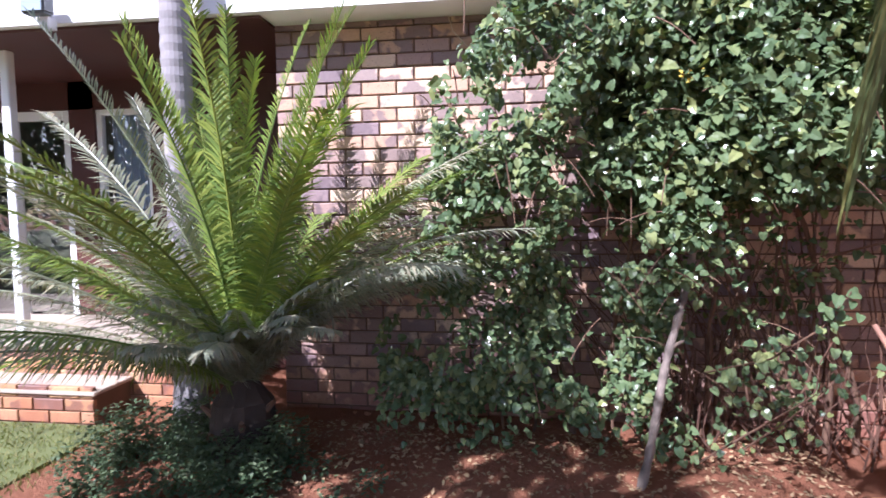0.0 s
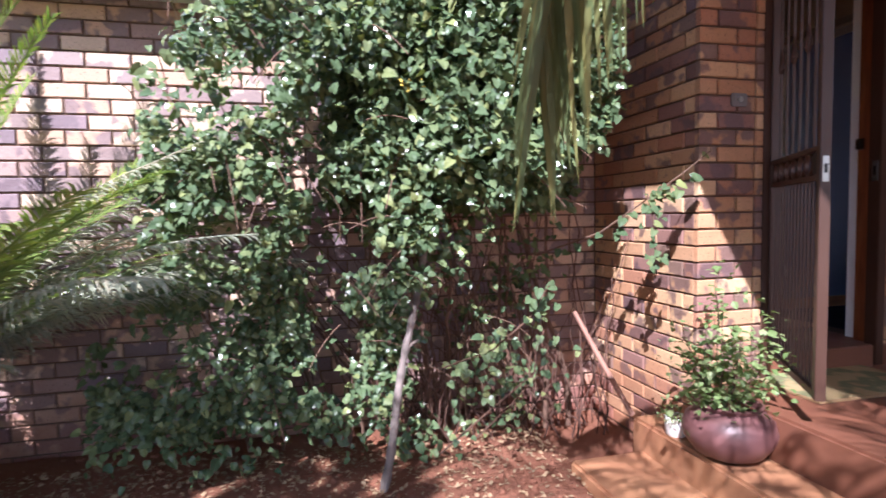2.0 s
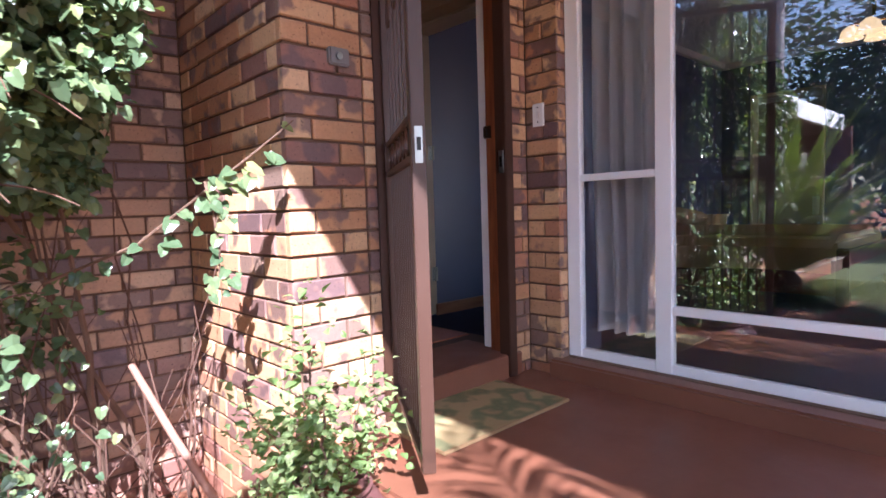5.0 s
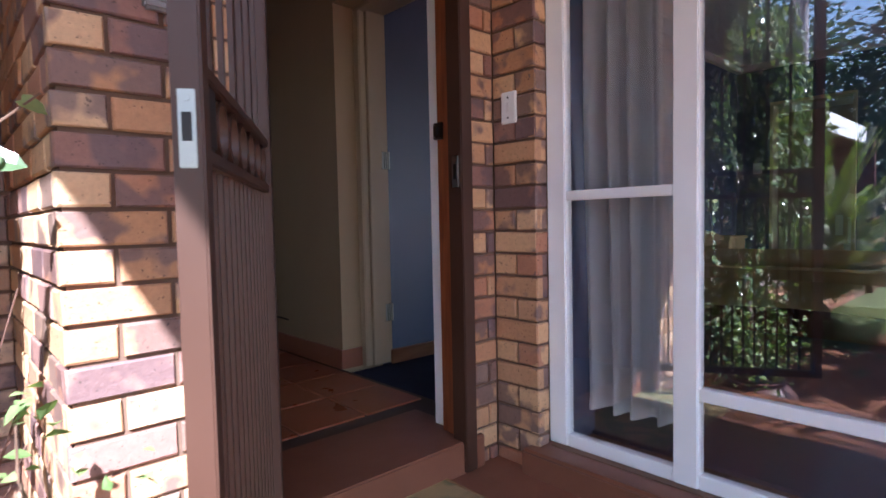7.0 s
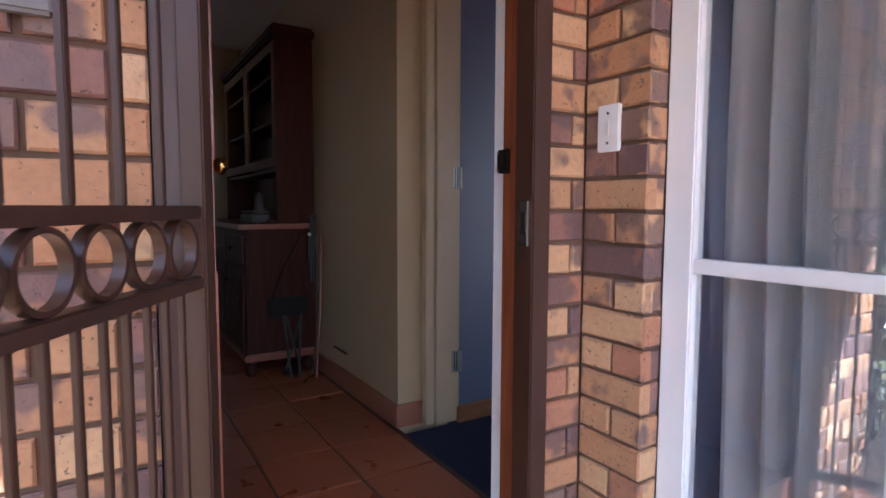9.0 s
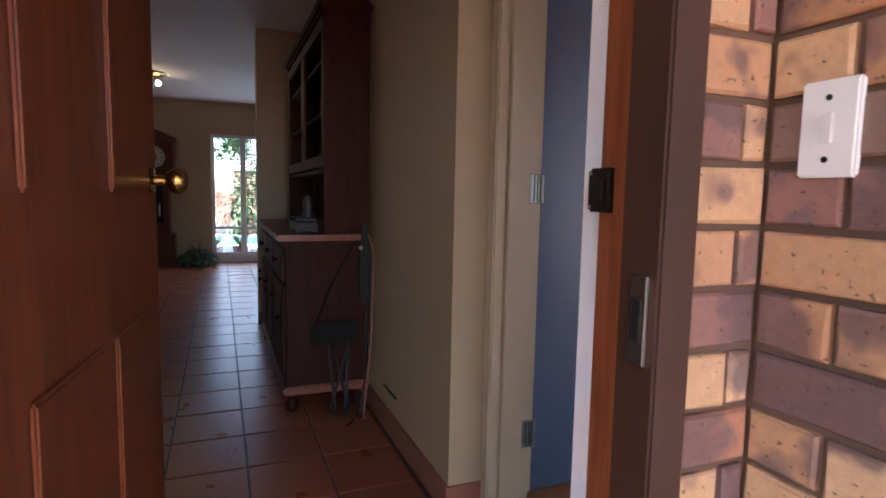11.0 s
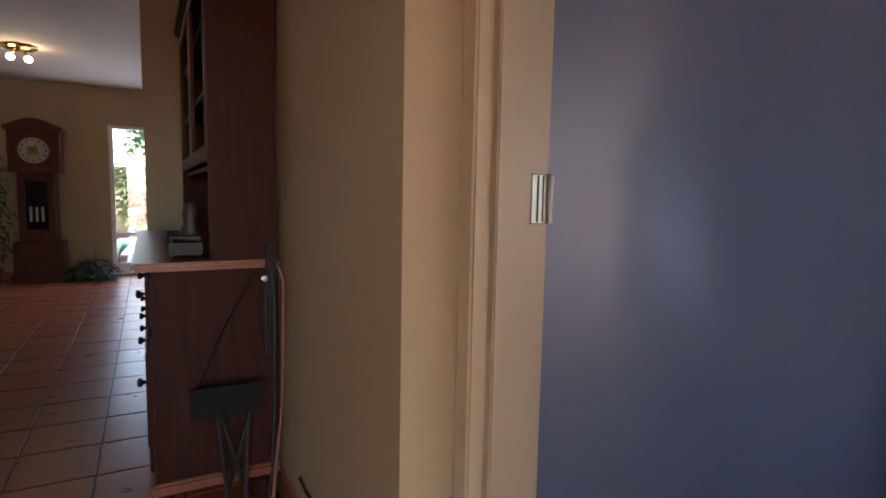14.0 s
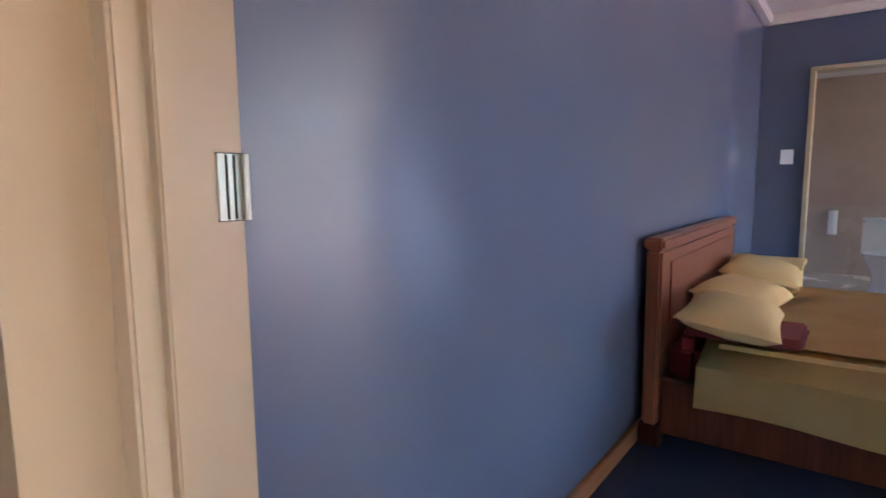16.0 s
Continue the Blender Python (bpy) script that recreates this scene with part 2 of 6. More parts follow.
BRASS = plain("worn_brass", (0.55, 0.36, 0.10), 0.22, 1.0)
STEEL = plain("dull_steel", (0.45, 0.46, 0.44), 0.35, 1.0)
BLACKM = plain("black_metal", (0.010, 0.010, 0.010), 0.55)
GRASS = plain("lawn_green", (0.12, 0.14, 0.05), 0.9, vary=0.4, scale=14, bump=0.6)
CURTAIN = plain("cream_curtain_cloth", (0.93, 0.93, 0.95), 0.9, vary=0.05, scale=20)


# ---- mesh helpers ----
def box(bm, x0, y0, z0, x1, y1, z1, bevel=0.0):
    r = bmesh.ops.create_cube(bm, size=1.0)
    vs = r["verts"]
    for v in vs:
        v.co = Vector(((x0 + x1) / 2 + v.co.x * (x1 - x0), (y0 + y1) / 2 + v.co.y * (y1 - y0), (z0 + z1) / 2 + v.co.z * (z1 - z0)))
    if bevel:
        es = list({e for v in vs for e in v.link_edges})
        bmesh.ops.bevel(bm, geom=es, offset=bevel, segments=2, affect="EDGES")
    return bm


def boxes(*rows, bevel=0.0):
    bm = bmesh.new()
    for r in rows:
        box(bm, *r, bevel=bevel)
    return bm


def lathe(bm, profile, segs=24, at=(0, 0, 0)):
    """Turns a profile of (radius, height) about z."""
    rings = []
    for r, z in profile:
        rings.append([bm.verts.new((at[0] + r * math.cos(6.28318 * i / segs), at[1] + r * math.sin(6.28318 * i / segs), at[2] + z)) for i in range(segs)])
    for a, b in zip(rings, rings[1:]):
        for i in range(segs):
            bm.faces.new((a[i], a[(i + 1) % segs], b[(i + 1) % segs], b[i]))
    bm.faces.new(list(reversed(rings[0])))
    bm.faces.new(rings[-1])
    return bm


def tube(bm, pts, radii, segs=8):
    """A round bar along points, with a radius for each."""
    pts = [Vector(p) for p in pts]
    if isinstance(radii, (int, float)):
        radii = [radii] * len(pts)
    rings, side = [], None
    for i, p in enumerate(pts):
        d = (pts[min(i + 1, len(pts) - 1)] - pts[max(i - 1, 0)]).normalized()
        if side is None:
            side = d.cross(Vector((0, 0, 1)) if abs(d.z) < 0.9 else Vector((1, 0, 0))).normalized()
        side = (side - d * side.dot(d)).normalized()
        up = d.cross(side)
        rings.append([bm.verts.new(p + (side * math.cos(6.28318 * k / segs) + up * math.sin(6.28318 * k / segs)) * radii[i]) for k in range(segs)])
    for a, b in zip(rings, rings[1:]):
        for k in range(segs):
            bm.faces.new((a[k], a[(k + 1) % segs], b[(k + 1) % segs], b[k]))
    bm.faces.new(list(reversed(rings[0])))
    bm.faces.new(rings[-1])
    return bm


def mesh_of(name, bm, material, smooth=False):
    bmesh.ops.recalc_face_normals(bm, faces=bm.faces)
    me = bpy.data.meshes.new(name)
    bm.to_mesh(me)
    bm.free()
    me.materials.append(material)
    if smooth:
        me.shade_smooth()
        me.set_sharp_from_angle(angle=radians(40))
    return me


def part(name, bm, material, parent=None, label="", smooth=False):
    ob = new(name, mesh_of(name, bm, material, smooth))
    if parent:
        ob.parent = parent
    if label:
        ob["label"] = label
    return ob


def thing(name, label, category, at=(0, 0, 0), turn=0, group="", kind=""):
    ob = new(name)
    ob.matrix_world = pose(*at, 0, 0, turn)
    return tagged(ob, label, category, group, kind)


def structure(name, bm, material, label, category="", smooth=False):
    return tagged(part(name, bm, material, smooth=smooth), label, category or name.split("_")[0], kind="structure")


# ---- the large structure ----
# long brick wall of the garden (faces -y), the return (faces -x), the entrance front (faces -y)
PORCH, HALL = 0.465, 0.59
wall_long = structure("wall_north", boxes((-1.5, 4.012, -0.2, 2.312, 4.25, 2.72)), MORTAR, "flashed clay brick wall behind the garden bed", "wall")
wall_return = structure("wall_return", boxes((2.312, 2.962, -0.2, 2.56, 4.25, 3.19)), MORTAR, "flashed clay brick wall returning to the entrance", "wall")
wall_entry_left = structure("wall_entry_west", boxes((2.56, 2.962, -0.2, 2.697, 3.06, 3.19), (2.56, 3.06, -0.2, 2.64, 3.27, 3.19), (2.561, 3.265, 0.3, 2.60, 4.60, 3.1)), MORTAR, "clay brick wall beside the entrance gate", "wall")
wall_pier = structure("wall_pier", boxes((3.60, 3.032, 0.2, 4.02, 3.063, 3.19), (3.66, 3.063, 0.2, 4.02, 3.25, 3.19), (3.767, 2.822, 0.2, 4.02, 3.032, 3.19)), MORTAR, "clay brick pier between entrance and window", "wall")
structure("wall_lintel", boxes((2.64, 3.03, 2.66, 3.60, 3.26, 3.19)), MORTAR, "brick lintel over the entrance", "wall")
structure("wall_window_east", boxes((3.80, -0.6, 0.2, 4.0, 0.0, 3.19), (3.80, 0.0, 2.72, 4.0, 2.79, 3.19), (3.80, 0.0, 0.3, 4.02, 2.79, 0.565)), MORTAR, "brick wall round the bedroom window", "wall")
structure("plinth_window", boxes((3.70, 0.0, 0.40, 3.862, 2.86, 0.56), bevel=0.012), REDFLOOR, "red polished plinth below the bedroom window", "plinth")
# porch and steps
structure("floor_porch", boxes((2.36, -0.6, -0.1, 3.80, 3.05, PORCH), bevel=0.015), REDFLOOR, "red polished cement porch floor", "floor")
structure("step_upper", boxes((2.08, -0.6, -0.1, 2.40, 3.20, 0.25), bevel=0.015), STEPRED, "worn cement step with sunlight painted into its orange-red", "step")
structure("step_lower", boxes((1.66, -0.6, -0.1, 2.12, 3.12, 0.085), bevel=0.015), STEPRED, "worn cement bottom step with sunlight painted into its orange-red", "step")
structure("threshold", boxes((2.60, 3.0, 0.3, 3.66, 3.425, HALL - 0.003), bevel=0.006), REDFLOOR, "red cement door threshold", "step")
# roof over the porch and along the long wall
structure("roof_porch", boxes((1.353, -1.39, 3.19, 4.3, 4.2, 3.39)), WHITEWALL, "white porch roof slab and soffit", "roof")
structure("roof_long_wall", boxes((-6.5, 3.72, 2.62, 1.65, 5.0, 2.90)), WHITEWALL, "white fascia and soffit along the garden wall", "roof")
# hall
structure("ceiling_hall", boxes((2.4, 3.27, 3.1, 4.08, 7.7, 3.2)), CEILING, "white painted hall ceiling", "ceiling")
wall_hall_east = structure("wall_hall_east", boxes((3.80, 4.24, 0.4, 4.08, 7.5, 3.1), (3.80, 3.262, 2.64, 4.08, 4.24, 3.1)), CREAM, "cream painted hall wall", "wall")
structure("wall_hall_stub", boxes((3.35, 7.5, 0.4, 4.08, 7.72, 3.1)), CREAM, "cream painted wall end beside the dining room", "wall")
structure("wall_hall_west", boxes((2.40, 3.27, 0.4, 2.56, 4.60, 3.1)), CREAM, "cream painted hall wall behind the door", "wall")
# dining room
structure("ceiling_dining", boxes((-1.5, 4.6, 3.10, 2.4, 12.2, 3.2), (2.4, 7.7, 3.10, 6.2, 12.2, 3.2)), CEILING, "white painted dining room ceiling", "ceiling")
structure("wall_dining_back", boxes((-1.5, 12.0, 0.4, 0.62, 12.2, 3.1), (1.53, 12.0, 0.4, 2.92, 12.2, 3.1), (0.62, 12.0, 2.49, 1.53, 12.2, 3.1),
                                    (2.92, 12.0, 2.62, 4.6, 12.2, 3.1), (4.6, 12.0, 0.4, 6.2, 12.2, 3.1)), CREAM, "cream painted back wall of the dining room", "wall")
structure("wall_dining_west", boxes((-1.5, 5.3, 0.4, -1.3, 12.0, 3.1)), CREAM, "cream painted dining room wall", "wall")
structure("wall_dining_south", boxes((-1.3, 4.4, 0.4, 2.4, 4.6, 3.1)), CREAM, "cream painted dining room wall", "wall")
structure("wall_dining_east", boxes((6.2, 7.5, 0.4, 6.4, 12.2, 3.1), (4.08, 7.5, 0.4, 6.2, 7.72, 3.1)), CREAM, "cream painted dining room wall", "wall")
structure("wall_passage", boxes((0.4, 12.9, 0.4, 1.9, 13.0, 2.9), (1.9, 12.2, 0.4, 2.0, 13.0, 2.9), (0.3, 12.2, 2.9, 2.0, 13.0, 3.0)), CREAM, "cream passage behind the back wall", "wall")
# bedroom
structure("floor_bedroom", boxes((4.0, -0.6, 0.4, 9.5, 4.17, HALL - 0.01), (3.80, 3.262, 0.4, 4.0, 4.17, HALL - 0.01)), CARPET, "dark blue bedroom carpet", "floor")
structure("ceiling_bedroom", boxes((3.80, -0.6, 3.22, 9.7, 4.3, 3.32)), CEILING, "white bedroom ceiling", "ceiling")
structure("wall_bedroom_north", boxes((4.085, 4.17, 0.4, 9.7, 4.30, 3.22)), BLUE, "blue sheen-painted bedroom wall", "wall")
structure("wall_bedroom_south", boxes((4.0, -0.8, 0.4, 7.2, -0.6, 3.22), (9.36, -0.8, 0.4, 9.7, -0.6, 3.22), (7.2, -0.8, 0.4, 9.36, -0.6, 0.60), (7.2, -0.8, 2.75, 9.36, -0.6, 3.22)), BLUE, "blue painted bedroom wall", "wall")
structure("wall_bedroom_west", boxes((4.022, 2.80, 0.4, 4.06, 3.262, 3.22), (4.002, -0.6, 0.4, 4.03, 0.0, 3.22), (4.002, 0.0, 2.72, 4.03, 2.8, 3.22), (4.022, -0.0, 0.4, 4.04, 2.8, 0.565), (4.082, 3.262, 2.64, 4.10, 4.17, 3.22)), BLUE, "blue painted bedroom window wall", "wall")
structure("wall_bedroom_east", boxes((9.5, 3.79, 0.4, 9.64, 4.17, 3.22), (9.5, -0.6, 0.4, 9.64, 2.95, 3.22), (9.5, 2.95, 2.74, 9.64, 3.79, 3.22)), BLUE, "blue painted bedroom wall with the bathroom door", "wall")


# ---- entrance: frames, gate, door ----
def bars(rows, r):
    bm = bmesh.new()
    for a, b in rows:
        tube(bm, (a, b), r, 8)
    return bm


gate_frame = thing("gate_frame", "brown enamelled steel gate frame fixed in the brick opening", "gate frame", kind="structure")
part("post", boxes((2.7, 2.955, 0.47, 2.757, 3.035, 2.66), bevel=0.004), GATEPAINT, gate_frame)
part("post", boxes((3.543, 2.985, 0.47, 3.602, 3.06, 2.66), bevel=0.004), GATEPAINT, gate_frame)
part("head", boxes((2.757, 2.985, 2.60, 3.543, 3.06, 2.66), bevel=0.004), GATEPAINT, gate_frame)
strike = part("strike_plate", boxes((3.537, 3.0, 1.545, 3.5425, 3.032, 1.66), bevel=0.001), STEEL, gate_frame, "scratched steel strike plate")
part("slot", boxes((3.535, 3.008, 1.575, 3.5365, 3.024, 1.63)), BLACKM, strike)
part("hinge", tube(bmesh.new(), ((2.764, 2.945, 1.53), (2.764, 2.945, 1.64)), 0.013, 10), STEEL, gate_frame)
part("hinge", tube(bmesh.new(), ((2.764, 2.945, 0.80), (2.764, 2.945, 0.92)), 0.013, 10), STEEL, gate_frame)

gate = thing("security_gate", "brown steel security gate with rings, standing open", "gate", (2.775, 2.965, 0), -121.7)
GW, GB, GT, M0, M1 = 0.80, 0.60, 2.60, 1.505, 1.645
part("stile", boxes((0.0, -0.02, GB, 0.038, 0.02, GT), bevel=0.003), GATEPAINT, gate)
part("stile", boxes((GW - 0.042, -0.02, GB, GW, 0.02, GT), bevel=0.003), GATEPAINT, gate)
for z in (GB, GT - 0.035):
    part("rail", boxes((0.038, -0.016, z, GW - 0.042, 0.016, z + 0.035), bevel=0.003), GATEPAINT, gate)
for z in (M0, M1 - 0.022):
    part("rail", boxes((0.038, -0.016, z, GW - 0.042, 0.016, z + 0.022), bevel=0.003), GATEPAINT, gate)
PITCH = (GW - 0.08) / 7
for i in range(7):
    c, rr = 0.038 + PITCH * (i + 0.5), (M1 - M0 - 0.044) / 2
    ring = bmesh.new()
    lathe(ring, [(rr - 0.007, -0.009), (rr, -0.009), (rr, 0.009), (rr - 0.007, 0.009), (rr - 0.007, -0.009)], 28)
    bmesh.ops.delete(ring, geom=[f for f in ring.faces if len(f.verts) > 4], context="FACES_ONLY")
    bmesh.ops.rotate(ring, verts=ring.verts, matrix=Matrix.Rotation(radians(90), 3, "X"))
    bmesh.ops.translate(ring, verts=ring.verts, vec=(c, 0, (M0 + M1) / 2))
    part("ring", ring, GATEPAINT, gate, smooth=True)
upper_bar = mesh_of("bar", boxes((-0.0055, -0.0055, M1, 0.0055, 0.0055, GT - 0.035), bevel=0.0015), GATEPAINT)
lower_bar = mesh_of("bar", boxes((-0.0048, -0.0048, GB + 0.035, 0.0048, 0.0048, M0), bevel=0.0012), GATEPAINT)
for i in range(1, 14):
    for me, ok in ((upper_bar, i % 2 == 0), (lower_bar, True)):
        if ok:
            b = new("bar", me)
            b.parent, b.location.x = gate, 0.038 + PITCH * i / 2
for i in (2, 6, 10):
    x = 0.038 + PITCH * i / 2
    bm = bmesh.new()
    for s in (-1, 1):
        tube(bm, [(x + s * (0.012 + 0.028 * math.sin(k * 0.6)), 0, 2.05 + s * 0.0 + 0.022 * k + 0.02 * math.cos(k * 0.9)) for k in range(7)], 0.006, 6)
    part("scroll", bm, GATEPAINT, gate, smooth=True)
lock = part("lock_box", boxes((GW - 0.112, -0.0145, 1.530, GW - 0.0425, 0.0145, 1.620), bevel=0.003), BLACKM, gate, "black gate lock case")
face = part("lock_plate", boxes((GW, -0.011, 1.495, GW + 0.003, 0.011, 1.597), bevel=0.001), STEEL, lock, "worn steel lock plate")
for z in (1.506, 1.586):
    bm = bmesh.new()
    tube(bm, ((GW + 0.002, 0, z), (GW + 0.005, 0, z)), 0.0055, 10)
    part("screw", bm, STEEL, gate)
part("latch", boxes((GW + 0.0035, -0.006, 1.53, GW + 0.0055, 0.006, 1.567)), BLACKM, gate)

frame_front = thing("door_frame", "varnished reddish wooden front door frame", "door frame", kind="structure")
part("jamb", boxes((3.575, 3.065, 0.47, 3.655, 3.155, 2.66), bevel=0.006), DOORWOOD, frame_front)
part("stop", boxes((3.562, 3.068, 0.59, 3.5745, 3.105, 2.62), bevel=0.003), DOORWOOD, frame_front)
part("jamb", boxes((2.645, 3.065, 0.47, 2.795, 3.175, 2.66), bevel=0.006), DOORWOOD, frame_front)
part("head", boxes((2.795, 3.065, 2.625, 3.575, 3.175, 2.66), bevel=0.004), DOORWOOD, frame_front)
keep = part("lock_keeper", boxes((3.556, 3.106, 1.736, 3.5745, 3.156, 1.800), bevel=0.004), plain("worn_bronze", (0.06, 0.045, 0.035), 0.32, 0.8, vary=0.5, scale=40), frame_front, "worn dark bronze rim lock keeper")
part("keyway", boxes((3.5545, 3.120, 1.755, 3.5562, 3.136, 1.782), bevel=0.0005), BLACKM, keep)
for z in (1.744, 1.792):
    part("screw", tube(bmesh.new(), ((3.5565, 3.147, z), (3.5550, 3.147, z)), 0.0024, 10), STEEL, keep)
structure("trim_reveal", boxes((3.598, 3.157, 0.59, 3.659, 3.224, 2.66), bevel=0.003), WHITE, "white painted plaster reveal inside the front door", "trim")

door = thing("front_door", "dark varnished panelled front door standing open", "door", (2.80, 3.13, 0), 83.4)
part("leaf", boxes((0.0, -0.021, 0.605, 0.78, 0.021, 2.62), bevel=0.003), DOORWOOD, door)
for x0, x1 in ((0.10, 0.36), (0.43, 0.69)):
    for z0, z1 in ((0.75, 1.50), (1.75, 2.47)):
        part("panel", boxes((x0, 0.0205, z0, x1, 0.029, z1), bevel=0.006), DOORWOOD, door)
        part("panel", boxes((x0, -0.029, z0, x1, -0.0205, z1), bevel=0.006), DOORWOOD, door)
for s in (-1, 1):
    bm = lathe(bmesh.new(), [(0.004, 0.02), (0.026, 0.021), (0.026, 0.027), (0.012, 0.031), (0.011, 0.052), (0.020, 0.058), (0.029, 0.070), (0.030, 0.082), (0.022, 0.094), (0.004, 0.099)], 24)
    bmesh.ops.rotate(bm, verts=bm.verts, matrix=Matrix.Rotation(radians(90 * s), 3, "X"))
    bmesh.ops.translate(bm, verts=bm.verts, vec=(0.725, 0, 1.775))
    part("door_knob", bm, BRASS, door, "shiny brass door knob", smooth=True)

# bell box and light switch on the brick
bell = thing("doorbell", "small grey doorbell on the brick face", "doorbell", (2.535, 2.95, 1.955))
part("body", boxes((-0.05, -0.022, -0.033, 0.04, 0.004, 0.033), bevel=0.006), plain("grey_plastic", (0.20, 0.19, 0.19), 0.5), bell)
bm = bmesh.new()
tube(bm, ((-0.01, -0.021, 0.0), (-0.01, -0.030, 0.0)), 0.014, 16)
btn = part("button", bm, STEEL, bell)
switch = thing("light_switch", "white plastic switch plate on the brick pier", "light switch", (3.755, 2.934, 1.848))
part("plate", boxes((-0.009, -0.036, -0.060, 0.004, 0.036, 0.060), bevel=0.003), plain("white_plastic", (0.80, 0.80, 0.78), 0.3, vary=0.03), switch)
part("rocker", boxes((-0.013, -0.009, -0.019, -0.0085, 0.009, 0.019), bevel=0.002), plain("white_plastic_rocker", (0.72, 0.72, 0.70), 0.3, vary=0.03), switch)
for z in (0.038, -0.038):
    bm = bmesh.new()
    tube(bm, ((-0.0085, 0, z), (-0.0105, 0, z)), 0.004, 8)
    part("screw", bm, BLACKM, switch)

# ---- bedroom window ----
WX0, WX1 = 3.825, 3.872
win = thing("window_1", "white painted window frame with a red floor reflected in its panes", "window", kind="structure")
for y0, y1 in ((2.735, 2.815), (2.25, 2.33), (0.55, 0.63), (0.0, 0.05)):
    part("stile", boxes((WX0, y0, 0.565, WX1, y1, 2.72), bevel=0.004), WHITE, win)
for y0, y1, z0, z1 in ((2.33, 2.735, 0.565, 0.612), (0.63, 2.25, 0.565, 0.612), (0.05, 0.55, 0.565, 0.612), (2.33, 2.735, 1.487, 1.522), (0.63, 2.25, 0.845, 0.885),
                       (0.05, 0.55, 1.487, 1.522), (2.33, 2.735, 2.68, 2.72), (0.63, 2.25, 2.68, 2.72), (0.05, 0.55, 2.68, 2.72)):
    part("rail", boxes((WX0 + 0.004, y0, z0, WX1 - 0.004, y1, z1), bevel=0.003), WHITE, win)
for y0, y1, z0, z1 in ((2.33, 2.735, 0.612, 1.487), (2.33, 2.735, 1.522, 2.68), (0.63, 2.25, 0.612, 0.845), (0.63, 2.25, 0.885, 2.68), (0.05, 0.55, 0.612, 1.487), (0.05, 0.55, 1.522, 2.68)):
    p = part("pane", boxes((3.847, y0, z0, 3.851, y1, z1)), GLASS, win)
    p.visible_shadow = False

structure("trim_window_reveal", boxes((3.874, 2.738, 0.566, 4.021, 2.746, 2.719)), BLUE, "blue painted window reveal", "trim")


def curtain(y0, y1, folds):
    th = thing("curtain", "cream cloth curtain hanging in folds behind the window", "curtain")
    bm = bmesh.new()
    n, m = folds * 12, 14
    rows = []
    for j in range(m + 1):
        z = 0.70 + (2.66 - 0.70) * j / m
        row = []
        for i in range(n + 1):
            f = i / n
            w = 0.034 * math.sin(f * folds * 6.283 + 1.1 * math.sin(f * 9 + 0.5 * z)) * (1.15 - 0.35 * j / m) + 0.008 * math.sin(f * 31 + z * 2)
            row.append(bm.verts.new((3.945 + w + 0.012 * math.sin(z * 2.3), y0 + (y1 - y0) * f + 0.012 * math.sin(z * 1.7 + f * 6), z + (0.004 * math.sin(f * folds * 6.283) if j == 0 else 0))))
        rows.append(row)
    for a, b in zip(rows, rows[1:]):
        for i in range(n):
            bm.faces.new((a[i], a[i + 1], b[i + 1], b[i]))
    bmesh.ops.solidify(bm, geom=bm.faces[:], thickness=0.003)
    part("cloth", bm, CURTAIN, th, smooth=True)
    hem = bmesh.new()
    for i in range(n):
        f, g = i / n, (i + 1) / n
        ws = [0.034 * math.sin(q * folds * 6.283 + 1.1 * math.sin(q * 9 + 0.35)) * 1.15 + 0.008 * math.sin(q * 31 + 1.4) + 0.012 * math.sin(1.61) for q in (f, g)]
        a, b = [(3.941 + w - 0.003, y0 + (y1 - y0) * q + 0.012 * math.sin(1.19 + q * 6), 0.70 + 0.004 * math.sin(q * folds * 6.283)) for w, q in zip(ws, (f, g))]
        hem.faces.new([hem.verts.new(v) for v in (a, b, (b[0], b[1], b[2] + 0.03), (a[0], a[1], a[2] + 0.03))])
    part("hem", hem, CURTAIN, th, smooth=True)
    part("rod", tube(bmesh.new(), ((3.945, y0 - 0.03, 2.672), (3.945, y1 + 0.02, 2.672)), 0.011, 10), BRASS, th)
    return th


curtain(2.36, 2.71, 4)
curtain(0.05, 0.55, 6)

# ---- door mat, pots ----
mat = thing("door_mat", "faded green and tan door mat on the red porch floor", "mat", (3.06, 2.80, PORCH), 0)


def mat_material():
    m = Mat("woven_mat", 0.95, spec=0.1)
    a, b = m.noise(5.5, 2), m.noise(160, 3)
    c = m.ramp(a, [(0.46, (0.46, 0.34, 0.17)), (0.53, (0.24, 0.24, 0.12)), (0.60, (0.18, 0.20, 0.10)), (0.68, (0.42, 0.29, 0.15))])
    m.color(m.mix(m.math("MULTIPLY", b, 0.5), c, (0.12, 0.09, 0.05)))
    m.bump(b, 0.7, 0.006)
    return m.m


part("mat_body", boxes((-0.385, -0.23, 0.0, 0.385, 0.225, 0.012), bevel=0.004), mat_material(), mat)
edge = plain("mat_binding", (0.30, 0.19, 0.09), 0.9, vary=0.2, scale=40, bump=0.4)
for r in ((-0.395, -0.24, 0, 0.395, -0.228, 0.014), (-0.395, 0.223, 0, 0.395, 0.235, 0.014), (-0.395, -0.228, 0, -0.383, 0.223, 0.014), (0.383, -0.228, 0, 0.395, 0.223, 0.014)):
    part("binding", boxes(r, bevel=0.003), edge, mat)


